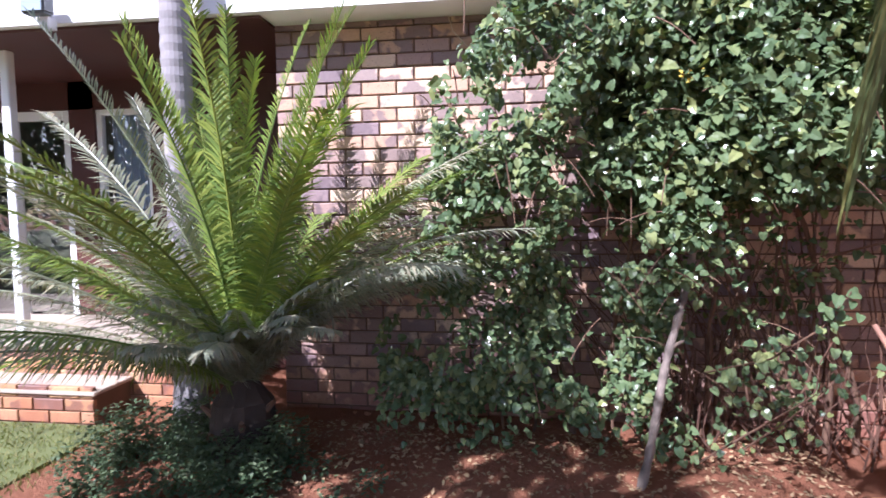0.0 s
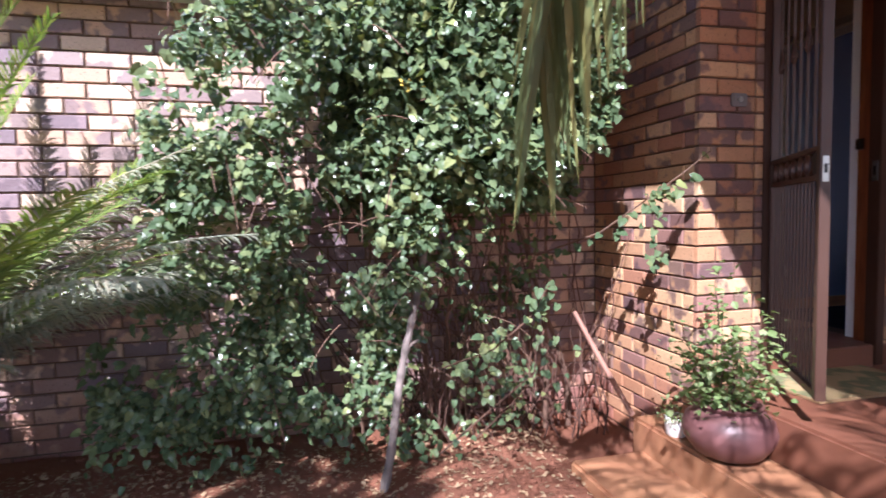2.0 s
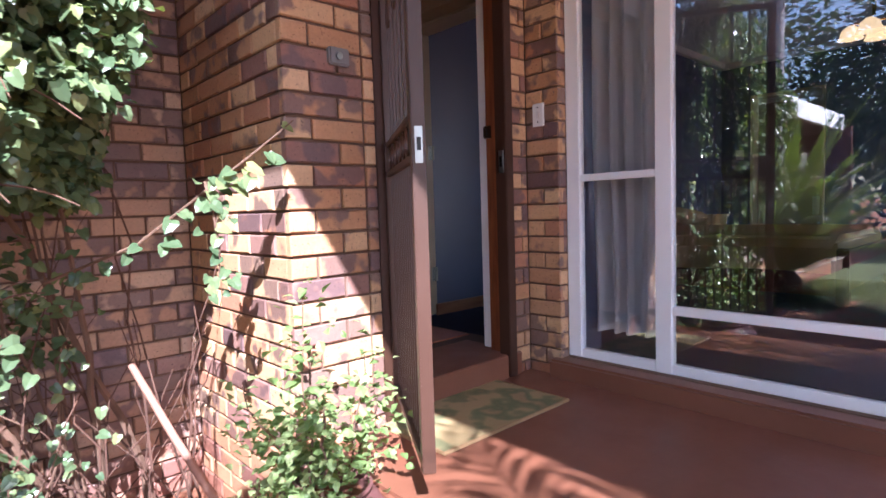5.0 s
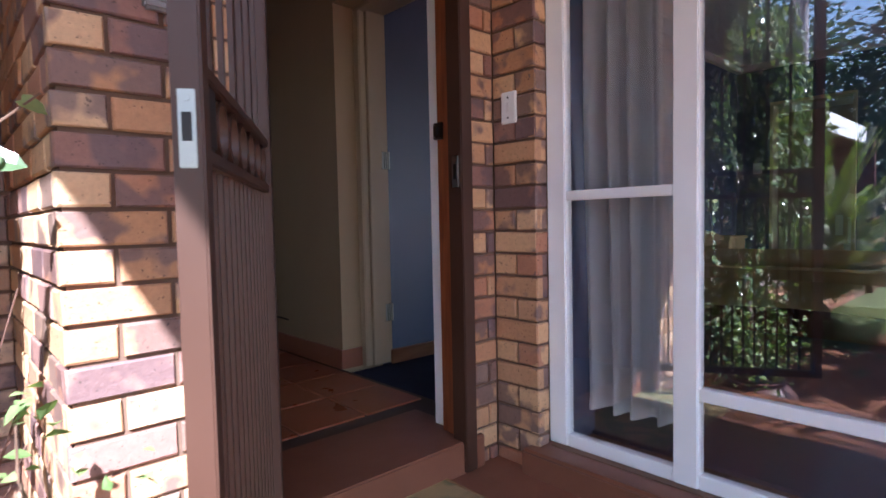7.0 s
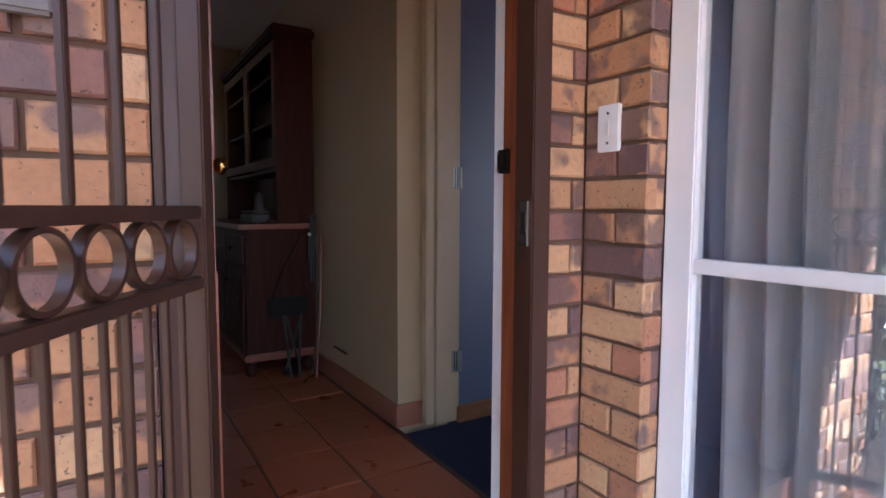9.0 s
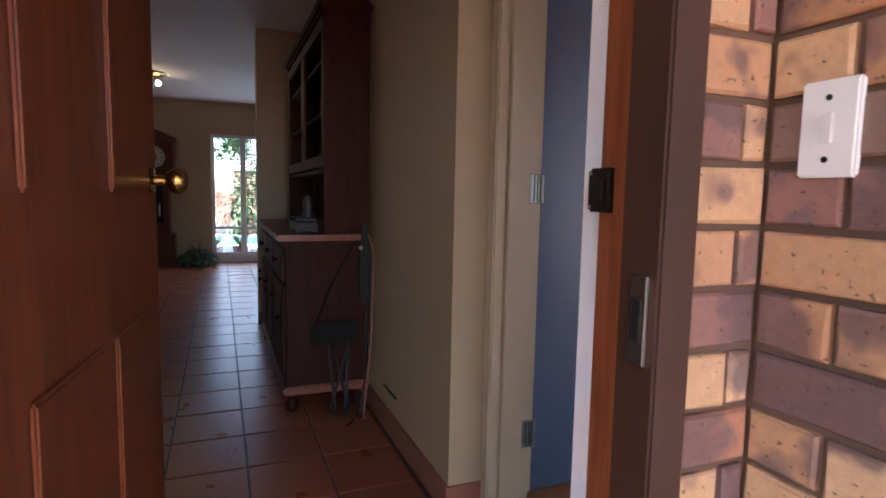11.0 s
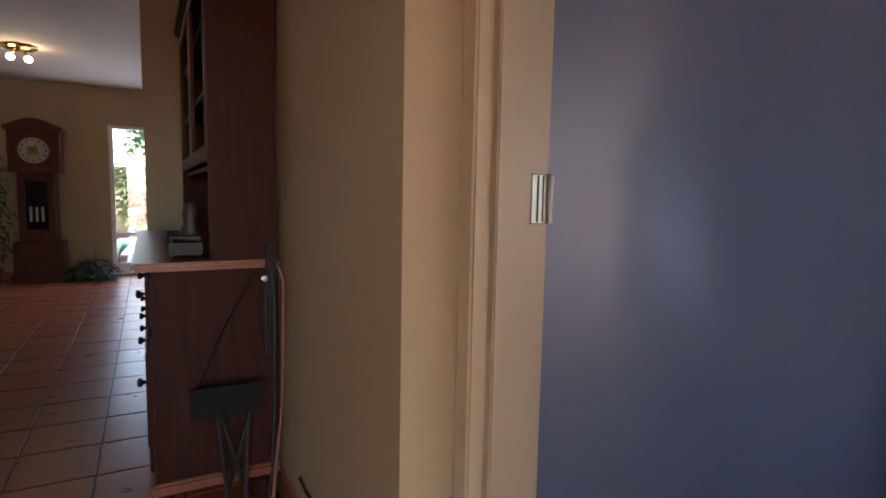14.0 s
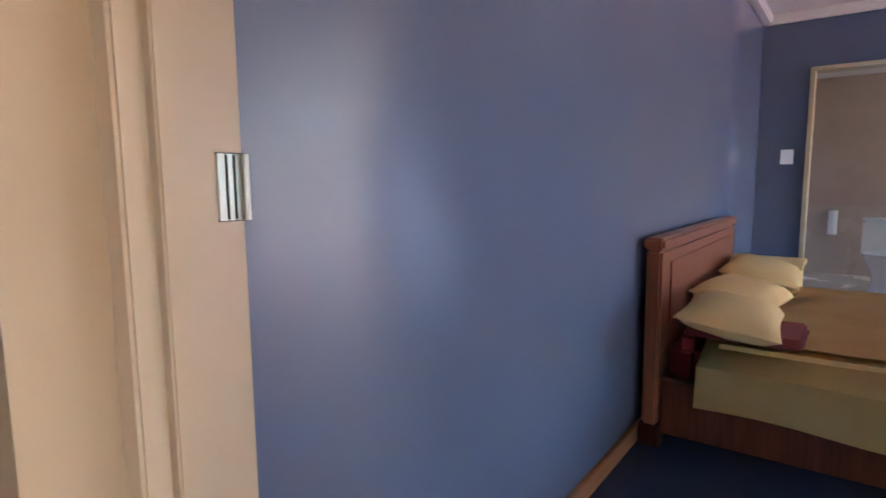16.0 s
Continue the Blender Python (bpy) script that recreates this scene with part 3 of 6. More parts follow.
# ---- leaves and plants ----
def leaf(bm, at, out, up, length, width, curl=0.25, heart=False):
    """One leaf: a folded blade of six points, tip along out."""
    out = out.normalized()
    side = out.cross(up)
    side = side.normalized() if side.length > 1e-4 else Vector((1, 0, 0))
    nrm = side.cross(out)
    w = width / 2
    p = lambda a, b, c: bm.verts.new(at + out * (a * length) + side * (b * w) + nrm * (c * length))
    k = 0.34 if heart else 0.5
    a, t = p(0.0 if not heart else 0.08, 0, 0), p(1, 0, -curl)
    m1, m2 = p(k, 0, 0.02), p(0.74, 0, -curl * 0.4)
    l1, r1 = p(k - 0.12, -1, 0.10), p(k - 0.12, 1, 0.10)
    l2, r2 = p(0.72, -0.66, 0.0), p(0.72, 0.66, 0.0)
    if heart:
        l0, r0 = p(-0.02, -0.6, 0.05), p(-0.02, 0.6, 0.05)
        fs = ((a, m1, l1), (a, l1, l0), (a, r1, m1), (a, r0, r1))
    else:
        fs = ((a, m1, l1), (a, r1, m1))
    for f in (*fs, (m1, m2, l2, l1), (m1, r1, r2, m2), (m2, t, l2), (m2, r2, t)):
        bm.faces.new(f)


def blade(bm, a, d, up, length, width, droop):
    """A narrow leaflet of two bent segments, folded along its midrib."""
    d = d.normalized()
    s = d.cross(up)
    s = s.normalized() if s.length > 1e-4 else Vector((1, 0, 0))
    mid = a + d * length * 0.5 + Vector((0, 0, -droop * 0.28 * length))
    tip = a + d * length + Vector((0, 0, -droop * length))
    v = [bm.verts.new(q) for q in (a - s * width * 0.25, a + s * width * 0.25, mid + s * width * 0.5, mid - s * width * 0.5, tip)]
    bm.faces.new((v[0], v[1], v[2], v[3]))
    bm.faces.new((v[3], v[2], v[4]))


CREEPER = leaf_material("creeper_leaf", [(0.0, (0.075, 0.12, 0.06)), (0.45, (0.12, 0.175, 0.085)), (0.8, (0.17, 0.22, 0.10)), (1.0, (0.28, 0.31, 0.12))], 0.22, 0.18)
CYCADM = leaf_material("cycad_leaf", [(0.0, (0.14, 0.22, 0.06)), (0.5, (0.22, 0.30, 0.07)), (1.0, (0.33, 0.37, 0.08))], 0.40, 0.28)
CYCADOLD = leaf_material("old_cycad_leaf", [(0.0, (0.24, 0.27, 0.19)), (0.6, (0.34, 0.35, 0.25)), (1.0, (0.48, 0.42, 0.30))], 0.32, 0.15)
PALMLEAF = leaf_material("palm_leaflet", [(0.0, (0.09, 0.13, 0.05)), (0.6, (0.14, 0.18, 0.07)), (1.0, (0.26, 0.24, 0.08))], 0.38, 0.2)
POTLEAF = leaf_material("shrub_leaf", [(0.0, (0.14, 0.22, 0.07)), (0.6, (0.23, 0.31, 0.12)), (1.0, (0.33, 0.38, 0.18))], 0.5, 0.28)
GROUNDLEAF = leaf_material("groundcover_leaf", [(0.0, (0.06, 0.10, 0.05)), (0.6, (0.11, 0.16, 0.085)), (1.0, (0.17, 0.21, 0.12))], 0.5, 0.2)
DRYLEAF = plain("dry_leaf", (0.40, 0.27, 0.15), 0.9, vary=0.4, scale=30)
BARK = plain("grey_brown_bark", (0.20, 0.155, 0.125), 0.95, vary=0.45, scale=30, bump=0.8, stretch=(3, 3, 1))
STEMW = plain("creeper_stem_bark", (0.15, 0.085, 0.055), 0.9, vary=0.3, scale=30, bump=0.5)
rng = random.Random(4)


def bush_front(x, z):
    """How far the creeper's face stands out from the wall."""
    top = max(0.0, min(1.0, (z - 0.9) / 0.5)) + (0.25 if x > 1.0 and z > 1.4 else 0.0)
    return 3.40 - 0.36 * top - 0.10 * math.cos((x - 0.45) * 1.5) + 0.20 * noise.noise((x * 1.6, z * 1.6, 3.1)) + 0.09 * noise.noise((x * 5, z * 5, 8.0))


def bush_density(x, z):
    left = -0.36 - 0.10 * math.sin(z * 2.2) + 0.14 * noise.noise((0.3, z * 3, 1)) - (0.25 if z < 0.8 else 0) + max(0, z - 2.0) * 0.65
    right = 1.55 + 0.15 * noise.noise((4.3, z * 2.5, 1)) + (0.28 if z > 1.5 else 0.22 if z > 0.7 else 0)
    if x < left or x > right:
        return 0.0
    d = 0.95
    if x > 0.95 and z < 1.45:
        d = 0.10 if z < 0.85 else 0.17
    elif z < 1.25:
        d = 0.32 + (0.12 if x < 0.5 else 0.0)
    if z < 0.28:
        d *= 0.4
    if x > 1.1 and z > 1.42:
        return 1.0
    clump = noise.noise((x * 3.4, z * 3.4, 5.0)) + 0.5 * noise.noise((x * 8, z * 8, 2.0))
    return d * max(0.04, min(1.0, 0.5 + 2.1 * clump))


creeper = thing("creeper_shrub", "large leafy green creeper covering the brick garden wall", "shrub", (0.6, 3.6, 0.1))
core, near_leaves, made = bmesh.new(), [], 0
while made < 26000:
    x, z = rng.uniform(-0.9, 2.1), rng.uniform(0.12, 3.05)
    if rng.random() > bush_density(x, z):
        continue
    depth = abs(rng.gauss(0, 0.17)) - 0.05 if z < 1.25 or rng.random() < 0.5 else rng.uniform(0.1, 0.85)
    if x > 0.95 and 0.7 < z < 1.7 and rng.random() < (0.6 if x < 1.5 else 1.0):
        depth = rng.uniform(0.2, 0.75)
    y = min(3.93, bush_front(x, z) + depth)
    out = Vector((rng.gauss(0, 0.7), -0.45 + rng.gauss(0, 0.5), -0.6 + rng.gauss(0, 0.5)))
    up = Vector((rng.gauss(-0.3, 0.6), -0.8 + rng.gauss(0, 0.5), 0.85 + rng.gauss(0, 0.5)))
    L = rng.uniform(0.026, 0.054) * (1.3 if rng.random() < 0.25 else 1.0)
    if depth < 0.01 and len(near_leaves) < 280 and L > 0.040:
        near_leaves.append((Vector((x, y, z)), out, up, L))
    else:
        leaf(core, Vector((x - 0.6, y - 3.6, z - 0.1)), out, up, L, L * 0.80, rng.uniform(0.05, 0.3), heart=True)
    made += 1
# the shaded inside of the upper mass
for i in range(15000):
    x, z = rng.uniform(0.45, 1.80), 1.42 + 1.15 * rng.random() + 0.1 * rng.random()
    lip = 3.30 - 0.58 * max(0.0, min(1.0, (z - 1.25) / 0.4)) * max(0.0, min(1.0, (x - 0.6) / 0.3)) * max(0.0, min(1.0, (1.75 - x) / 0.25))
    y = rng.uniform(lip + 0.12 * noise.noise((x * 4, z * 4, 6)), 3.90)
    if z < 1.50 + 0.12 * noise.noise((x * 5, 2.0, 1)) and y < 3.5:
        continue
    out = Vector((rng.gauss(0, 0.7), -0.45 + rng.gauss(0, 0.5), -0.6 + rng.gauss(0, 0.5)))
    up = Vector((rng.gauss(-0.3, 0.6), -0.8 + rng.gauss(0, 0.5), 0.85 + rng.gauss(0, 0.5)))
    L = rng.uniform(0.036, 0.064)
    leaf(core, Vector((x - 0.6, y - 3.6, z - 0.1)), out, up, L, L * 0.80, rng.uniform(0.05, 0.3), heart=True)
tagged(part("foliage", core, CREEPER, creeper), kind="stuff")
leaf_meshes = []
for k in range(4):
    bm = bmesh.new()
    leaf(bm, Vector(), Vector((0, 0, -1)), Vector((0, -1, 0.2)), 1.0, 0.8, 0.08 + 0.07 * k, heart=True)
    leaf_meshes.append(mesh_of("leaf", bm, CREEPER))
for at, out, up, L in near_leaves:
    ob = new("leaf", rng.choice(leaf_meshes))
    ob.parent = creeper
    q = out.to_track_quat("-Z", "Y")
    ob.matrix_basis = Matrix.LocRotScale(at - Vector((0.6, 3.6, 0.1)), q, (L, L, L))
for i in range(32):
    x0 = rng.uniform(0.0, 1.9) if i < 16 else rng.uniform(1.0, 2.0)
    x1 = x0 + rng.uniform(-1.0, 0.25)
    h = rng.uniform(1.1, 2.4)
    bm = bmesh.new()
    pts = [(x0 + (x1 - x0) * s ** 1.5 + 0.05 * noise.noise((s * 4, i, 0)) - 0.6, 3.78 - 0.36 * s * rng.uniform(0.6, 1) + 0.05 * noise.noise((s * 4, i, 7)) - 3.6, 0.0 + h * s - 0.1) for s in [k / 9 for k in range(10)]]
    tube(bm, pts, [0.009 - 0.006 * k / 9 for k in range(10)] if i % 5 else [0.019 - 0.012 * k / 9 for k in range(10)], 6)
    part("stem", bm, STEMW, creeper, smooth=True)
tangle = bmesh.new()
for i in range(70):
    x0, y0 = rng.uniform(0.75, 2.15), rng.uniform(3.5, 3.93)
    lean, h, r = rng.gauss(-0.2, 0.5), rng.uniform(0.6, 1.9), rng.uniform(0.0025, 0.0075)
    pts = [(x0 + lean * k / 6 * h + 0.13 * noise.noise((k * 0.7, i, 2)) - 0.6, min(3.95, y0 + 0.07 * noise.noise((k * 0.8, i, 5))) - 3.6, h * k / 6 - 0.08) for k in range(7)]
    tube(tangle, pts, [r * (1 - 0.09 * k) for k in range(7)], 5)
tagged(part("stem_tangle", tangle, plain("dead_stem_bark", (0.10, 0.048, 0.032), 0.95, vary=0.35, scale=30, bump=0.4), creeper, "tangled bare reddish stems"), kind="stuff")
for i in range(70):
    x, z = rng.uniform(-0.3, 1.5), rng.uniform(0.5, 2.6)
    p = Vector((x - 0.6, bush_front(x, z) - 3.58, z - 0.1))
    d = Vector((rng.gauss(0, 1), -0.35, rng.gauss(0.1, 0.8))).normalized()
    bm = bmesh.new()
    tube(bm, [p + d * (0.06 * k) + Vector((0, 0, -0.006 * k * k)) for k in range(5)], [0.0035, 0.003, 0.003, 0.0025, 0.002], 4)
    part("twig", bm, STEMW, creeper)
YELLOW = plain("yellow_petals", (0.50, 0.36, 0.05), 0.6)
# green fruit and a few yellow flowers
bm = bmesh.new()
bmesh.ops.create_uvsphere(bm, u_segments=14, v_segments=10, radius=0.026)
bmesh.ops.scale(bm, vec=(1, 1, 1.12), verts=bm.verts)
bmesh.ops.translate(bm, vec=(-0.24, -0.62, 1.62), verts=bm.verts)
part("fruit", bm, plain("green_fruit", (0.22, 0.30, 0.12), 0.45), creeper, "round pale green fruit", smooth=True)
for i in range(14):
    bm = bmesh.new()
    leaf(bm, Vector((0.20 + rng.gauss(0, 0.03), -0.66 + rng.gauss(0, 0.02), 1.86 + rng.gauss(0, 0.02))), Vector((rng.gauss(0, 1), -1, rng.gauss(0, 1))), Vector((0, -1, 1)), 0.022, 0.016)
    part("petal", bm, YELLOW, creeper, "small yellow petal")


def vine(name, pts, count, size, label, spread=0.05):
    th = thing(name, label, "vine", pts[0])
    o = Vector(pts[0])
    dense = []
    for a, b in zip(pts, pts[1:]):
        dense += [Vector(a).lerp(Vector(b), k / 6) - o for k in range(6)]
    dense.append(Vector(pts[-1]) - o)
    part("stem", tube(bmesh.new(), dense, [0.006 - 0.004 * k / len(dense) for k in range(len(dense))], 5), STEMW, th)
    for i in range(count):
        p = rng.choice(dense) + Vector((rng.gauss(0, spread), rng.gauss(0, spread * 0.6), rng.gauss(-0.02, spread)))
        bm = bmesh.new()
        L = size * rng.uniform(0.6, 1.25)
        leaf(bm, p, Vector((rng.gauss(-0.2, 0.6), -0.5, -0.6 + rng.gauss(0, 0.4))), Vector((0, -0.9, 0.6 + rng.gauss(0, 0.3))), L, L * 0.85, 0.15, heart=True)
        part("leaf", bm, CREEPER, th)
    return th


vine("vine_branch", [(1.62, 3.45, 1.15), (1.85, 3.15, 1.28), (2.02, 2.98, 1.45), (2.16, 2.88, 1.58), (2.27, 2.83, 1.68)], 34, 0.055, "leafy creeper runner reaching towards the brick corner", 0.022)
vine("vine_branch", [(2.02, 2.98, 1.48), (2.03, 2.95, 1.38), (2.04, 2.94, 1.25), (2.03, 2.94, 1.14)], 30, 0.045, "creeper runner hanging down before the brick return", 0.03)
vine("vine_branch", [(1.05, 3.42, 0.55), (1.25, 3.15, 0.70), (1.38, 2.99, 0.88), (1.46, 2.93, 1.05)], 44, 0.055, "pale creeper shoot growing out of the shade", 0.045)

vine("vine_branch", [(0.98, 3.35, 0.08), (1.15, 3.20, 0.30), (1.30, 3.08, 0.48), (1.42, 3.00, 0.62)], 22, 0.050, "low creeper shoot sprawling over the bed", 0.075)
vine("vine_branch", [(1.28, 3.55, 0.08), (1.44, 3.42, 0.30), (1.56, 3.30, 0.50), (1.62, 3.22, 0.68)], 22, 0.045, "young creeper shoot among bare stems", 0.07)
vine("vine_branch", [(1.55, 3.75, 0.10), (1.64, 3.62, 0.45), (1.66, 3.52, 0.85), (1.72, 3.45, 1.15)], 30, 0.045, "thin upright creeper shoot before the brick wall", 0.06)

stake = thing("bare_sapling", "crooked grey bare sapling rising from the red soil", "sapling", (0.644, 3.12, 0.0))
bm = bmesh.new()
pts = [Vector((0.26 * s + 0.010 * math.sin(s * 9), 0.06 * s + 0.010 * math.cos(s * 7), -0.05 + 1.27 * s)) for s in [k / 26 for k in range(27)]]
tube(bm, pts, [0.022 - 0.006 * k / 26 + 0.0035 * math.sin(k * 2.4) + 0.002 * rng.random() for k in range(27)], 9)
part("trunk", bm, plain("pale_sapling_bark", (0.22, 0.18, 0.155), 0.95, vary=0.6, scale=40, bump=0.8), stake, smooth=True)
for s, dx, dz in ((0.62, 0.06, 0.05), (0.8, -0.05, 0.06), (0.98, 0.05, 0.10), (0.97, -0.06, 0.12)):
    p = pts[int(26 * s)]
    part("twig", tube(bmesh.new(), (p, p + Vector((dx * 0.6, -0.01, dz * 0.7)), p + Vector((dx, -0.02, dz))), (0.010, 0.008, 0.006), 6), BARK, stake, smooth=True)

pole = thing("garden_pole", "weathered pinkish wooden pole leaning against the brick", "pole", (2.085, 3.20, 0.24))
part("shaft", tube(bmesh.new(), ((0.0, 0.0, 0.012), (-0.11, 0.16, 0.30), (-0.20, 0.30, 0.56)), (0.016, 0.015, 0.014), 10), plain("weathered_pole", (0.33, 0.17, 0.12), 0.8, vary=0.25, scale=25, bump=0.4), pole, smooth=True)


def frond(length, lift, bend, pairs, leaflet, droop, width, mat, parent, at, turn, vee=0.5, lateral=1.0, name="frond"):
    """A feather leaf: a curved midrib and two rows of narrow leaflets."""
    bm = bmesh.new()
    mid = []
    a, p = radians(lift), Vector((0, 0, 0))
    n = 14
    for k in range(n + 1):
        mid.append(p.copy())
        p = p + Vector((math.cos(a), 0, math.sin(a))) * (length / n)
        a -= radians(bend) / n
    tube(bm, mid, [0.009 * (1 - 0.85 * k / n) + 0.001 for k in range(n + 1)], 5)
    for i in range(pairs):
        f = 0.10 + 0.89 * i / pairs
        k = f * n
        j = min(n - 1, int(k))
        q = mid[j].lerp(mid[j + 1], k - j)
        d = (mid[j + 1] - mid[j]).normalized()
        upv = Vector((-d.z, 0, d.x))
        size = leaflet * (0.45 + 0.55 * math.sin(math.pi * min(1, f * 1.05) ** 0.8)) * rng.uniform(0.88, 1.08)
        for s in (-1, 1):
            out = d * (0.45 + 0.55 * f) + Vector((0, s * lateral * rng.uniform(0.6, 1.2), 0)) * (1.0 - 0.35 * f) + upv * vee * rng.uniform(0.7, 1.2)
            blade(bm, q, out, upv, size, width, droop * rng.uniform(0.6, 1.4))
    ob = part(name, bm, mat, parent)
    ob.matrix_basis = pose(*at, rng.uniform(-8, 8), 0, turn)
    return ob


CYC = (-1.42, 3.25, -0.04)
cycad = thing("cycad", "large cycad with upright yellow-green and drooping older fronds", "cycad", CYC)
bm = bmesh.new()
lathe(bm, [(0.17, -0.1), (0.19, 0.05), (0.18, 0.25), (0.16, 0.42), (0.07, 0.54)], 18)
for v in bm.verts:
    v.co.xy *= 1 + 0.16 * noise.noise(v.co * 14)
part("trunk", bm, plain("dark_cycad_bark", (0.05, 0.035, 0.028), 0.95, vary=0.4, scale=25, bump=0.8), cycad, "scaly dark cycad stem", smooth=False)
for i in range(15):
    part("leaf_base", tube(bmesh.new(), [(0.15 * math.cos(i * 2.4), 0.15 * math.sin(i * 2.4), 0.06 + 0.024 * i), (0.21 * math.cos(i * 2.4), 0.21 * math.sin(i * 2.4), 0.12 + 0.024 * i)], (0.022, 0.012), 6), STEMW, cycad)
def crown(n, length, lift, bend, pairs, leaflet, droop, mats, z, start, vee):
    for i in range(n):
        turn = (i * 137.5 + start) % 360
        frond(rng.uniform(*length), rng.uniform(*lift), rng.uniform(*bend), pairs, leaflet * rng.uniform(0.85, 1.1), droop, 0.0115, mats[i % len(mats)], cycad, (0, 0, z), turn, vee)


crown(17, (1.7, 2.3), (70, 88), (10, 34), 108, 0.20, 0.26, (CYCADM, CYCADM, CYCADM, CYCADM, CYCADOLD), 0.50, 0, 0.42)
crown(26, (1.7, 2.15), (50, 70), (30, 55), 100, 0.23, 0.36, (CYCADM, CYCADM, CYCADM, CYCADM, CYCADOLD), 0.50, 40, 0.28)


def sector(n, turn0, turn1, length, lift, bend, leaflet, droop, mats, z):
    """Older fronds bent out over one side of the crown."""
    for i in range(n):
        turn = turn0 + (turn1 - turn0) * (i + rng.random()) / n
        frond(rng.uniform(*length), rng.uniform(*lift), rng.uniform(*bend), 94, leaflet * rng.uniform(0.85, 1.1), droop, 0.0110, mats[i % len(mats)], cycad, (0, 0, z), turn, 0.1)


sector(26, 110, 250, (1.6, 2.0), (34, 56), (36, 60), 0.21, 0.48, (CYCADOLD, CYCADM, CYCADOLD), 0.46)
sector(20, -28, 60, (1.55, 2.0), (46, 64), (42, 66), 0.21, 0.46, (CYCADOLD,), 0.48)
sector(12, 250, 332, (0.8, 1.15), (50, 66), (40, 62), 0.19, 0.5, (CYCADOLD,), 0.46)

palm = thing("palm_tree", "tall palm with a ringed grey trunk beside the steps", "palm tree", (-1.90, 3.52, 0))
bm = bmesh.new()
prof = []
for k in range(150):
    prof.append((0.086 - 0.0001 * k + (0.005 if k % 2 else 0.0) + (0.04 * max(0, 1 - k / 12)), -0.1 + 0.045 * k))
lathe(bm, prof, 22)
part("trunk", bm, plain("grey_palm_bark", (0.27, 0.25, 0.26), 0.9, vary=0.3, scale=18, bump=0.6), palm, smooth=False)
for i in range(14):
    frond(2.6, rng.uniform(20, 70), rng.uniform(70, 120), 46, 0.5, 0.5, 0.025, PALMLEAF, palm, (0, 0, 6.55), i * 137.5, 0.3)

palm_b = thing("palm_tree", "small palm with arching fronds hanging over the garden path", "palm tree", (0.75, -1.15, 0))
bm = bmesh.new()
lathe(bm, [(0.13 - 0.0006 * k + (0.007 if k % 2 else 0), -0.1 + 0.05 * k) for k in range(58)], 18)
part("trunk", bm, plain("brown_palm_bark", (0.20, 0.16, 0.13), 0.9, vary=0.3, scale=18, bump=0.6), palm_b)
hang = frond(3.7, 32, 100, 110, 0.50, 1.15, 0.026, PALMLEAF, palm_b, (0.006, 0, 2.54), 86.2, 0.0, lateral=0.55)
hang.matrix_basis = pose(0.006, 0, 2.54, -1.4, 0, 86.2)
# unseen fronds, added to throw shade on bed, porch and wall
for turn, lift in ((120, 40), (127, 46), (134, 38), (14, 30), (25, 26), (42, 24), (35, 30), (50, 28), (66, 34), (140, 36), (155, 30), (166, 44), (178, 34), (192, 45), (215, 40), (250, 42), (285, 44), (320, 40), (352, 42)):
    frond(3.1 if 95 < turn < 136 else 2.3 if turn > 100 else 1.75, lift, 70 if turn > 95 else 50, 44, 0.45, 0.5, 0.024, PALMLEAF, palm_b, (0, 0, 2.74), turn, 0.15)



def potted(name, label, at, body, soil_z, soil_r, clay, stems):
    th = thing(name, label, "potted plant", at)
    bm = bmesh.new()
    lathe(bm, body, 36)
    part("pot", bm, clay, th, smooth=True)
    part("soil", lathe(bmesh.new(), [(soil_r, soil_z - 0.01), (soil_r * 0.6, soil_z + 0.004), (0.004, soil_z + 0.006)], 20), SOIL, th)
    for h, lean, n, size, spread in stems:
        ang = rng.uniform(0, 6.28)
        b = Vector((soil_r * 0.5 * math.cos(ang), soil_r * 0.5 * math.sin(ang), soil_z))
        tipv = b + Vector((lean * math.cos(ang), lean * math.sin(ang), h))
        pts = [b.lerp(tipv, k / 6) + Vector((0.02 * math.sin(k * 1.7 + ang), 0.02 * math.cos(k * 1.3 + ang), 0)) for k in range(7)]
        part("stem", tube(bmesh.new(), pts, [0.005 - 0.0005 * k for k in range(7)], 5), STEMW, th)
        bm = bmesh.new()
        for i in range(n):
            q = pts[rng.randrange(1, 7)] + Vector((rng.gauss(0, spread), rng.gauss(0, spread), rng.gauss(0, spread * 0.8)))
            L = size * rng.uniform(0.6, 1.2)
            leaf(bm, q, Vector((rng.gauss(0, 1), rng.gauss(0, 1), rng.gauss(-0.1, 0.5))), Vector((rng.gauss(0, 0.4), rng.gauss(0, 0.4), 1)), L, L * 0.75, 0.15)
        tagged(part("leaves", bm, POTLEAF, th), kind="stuff")
    return th


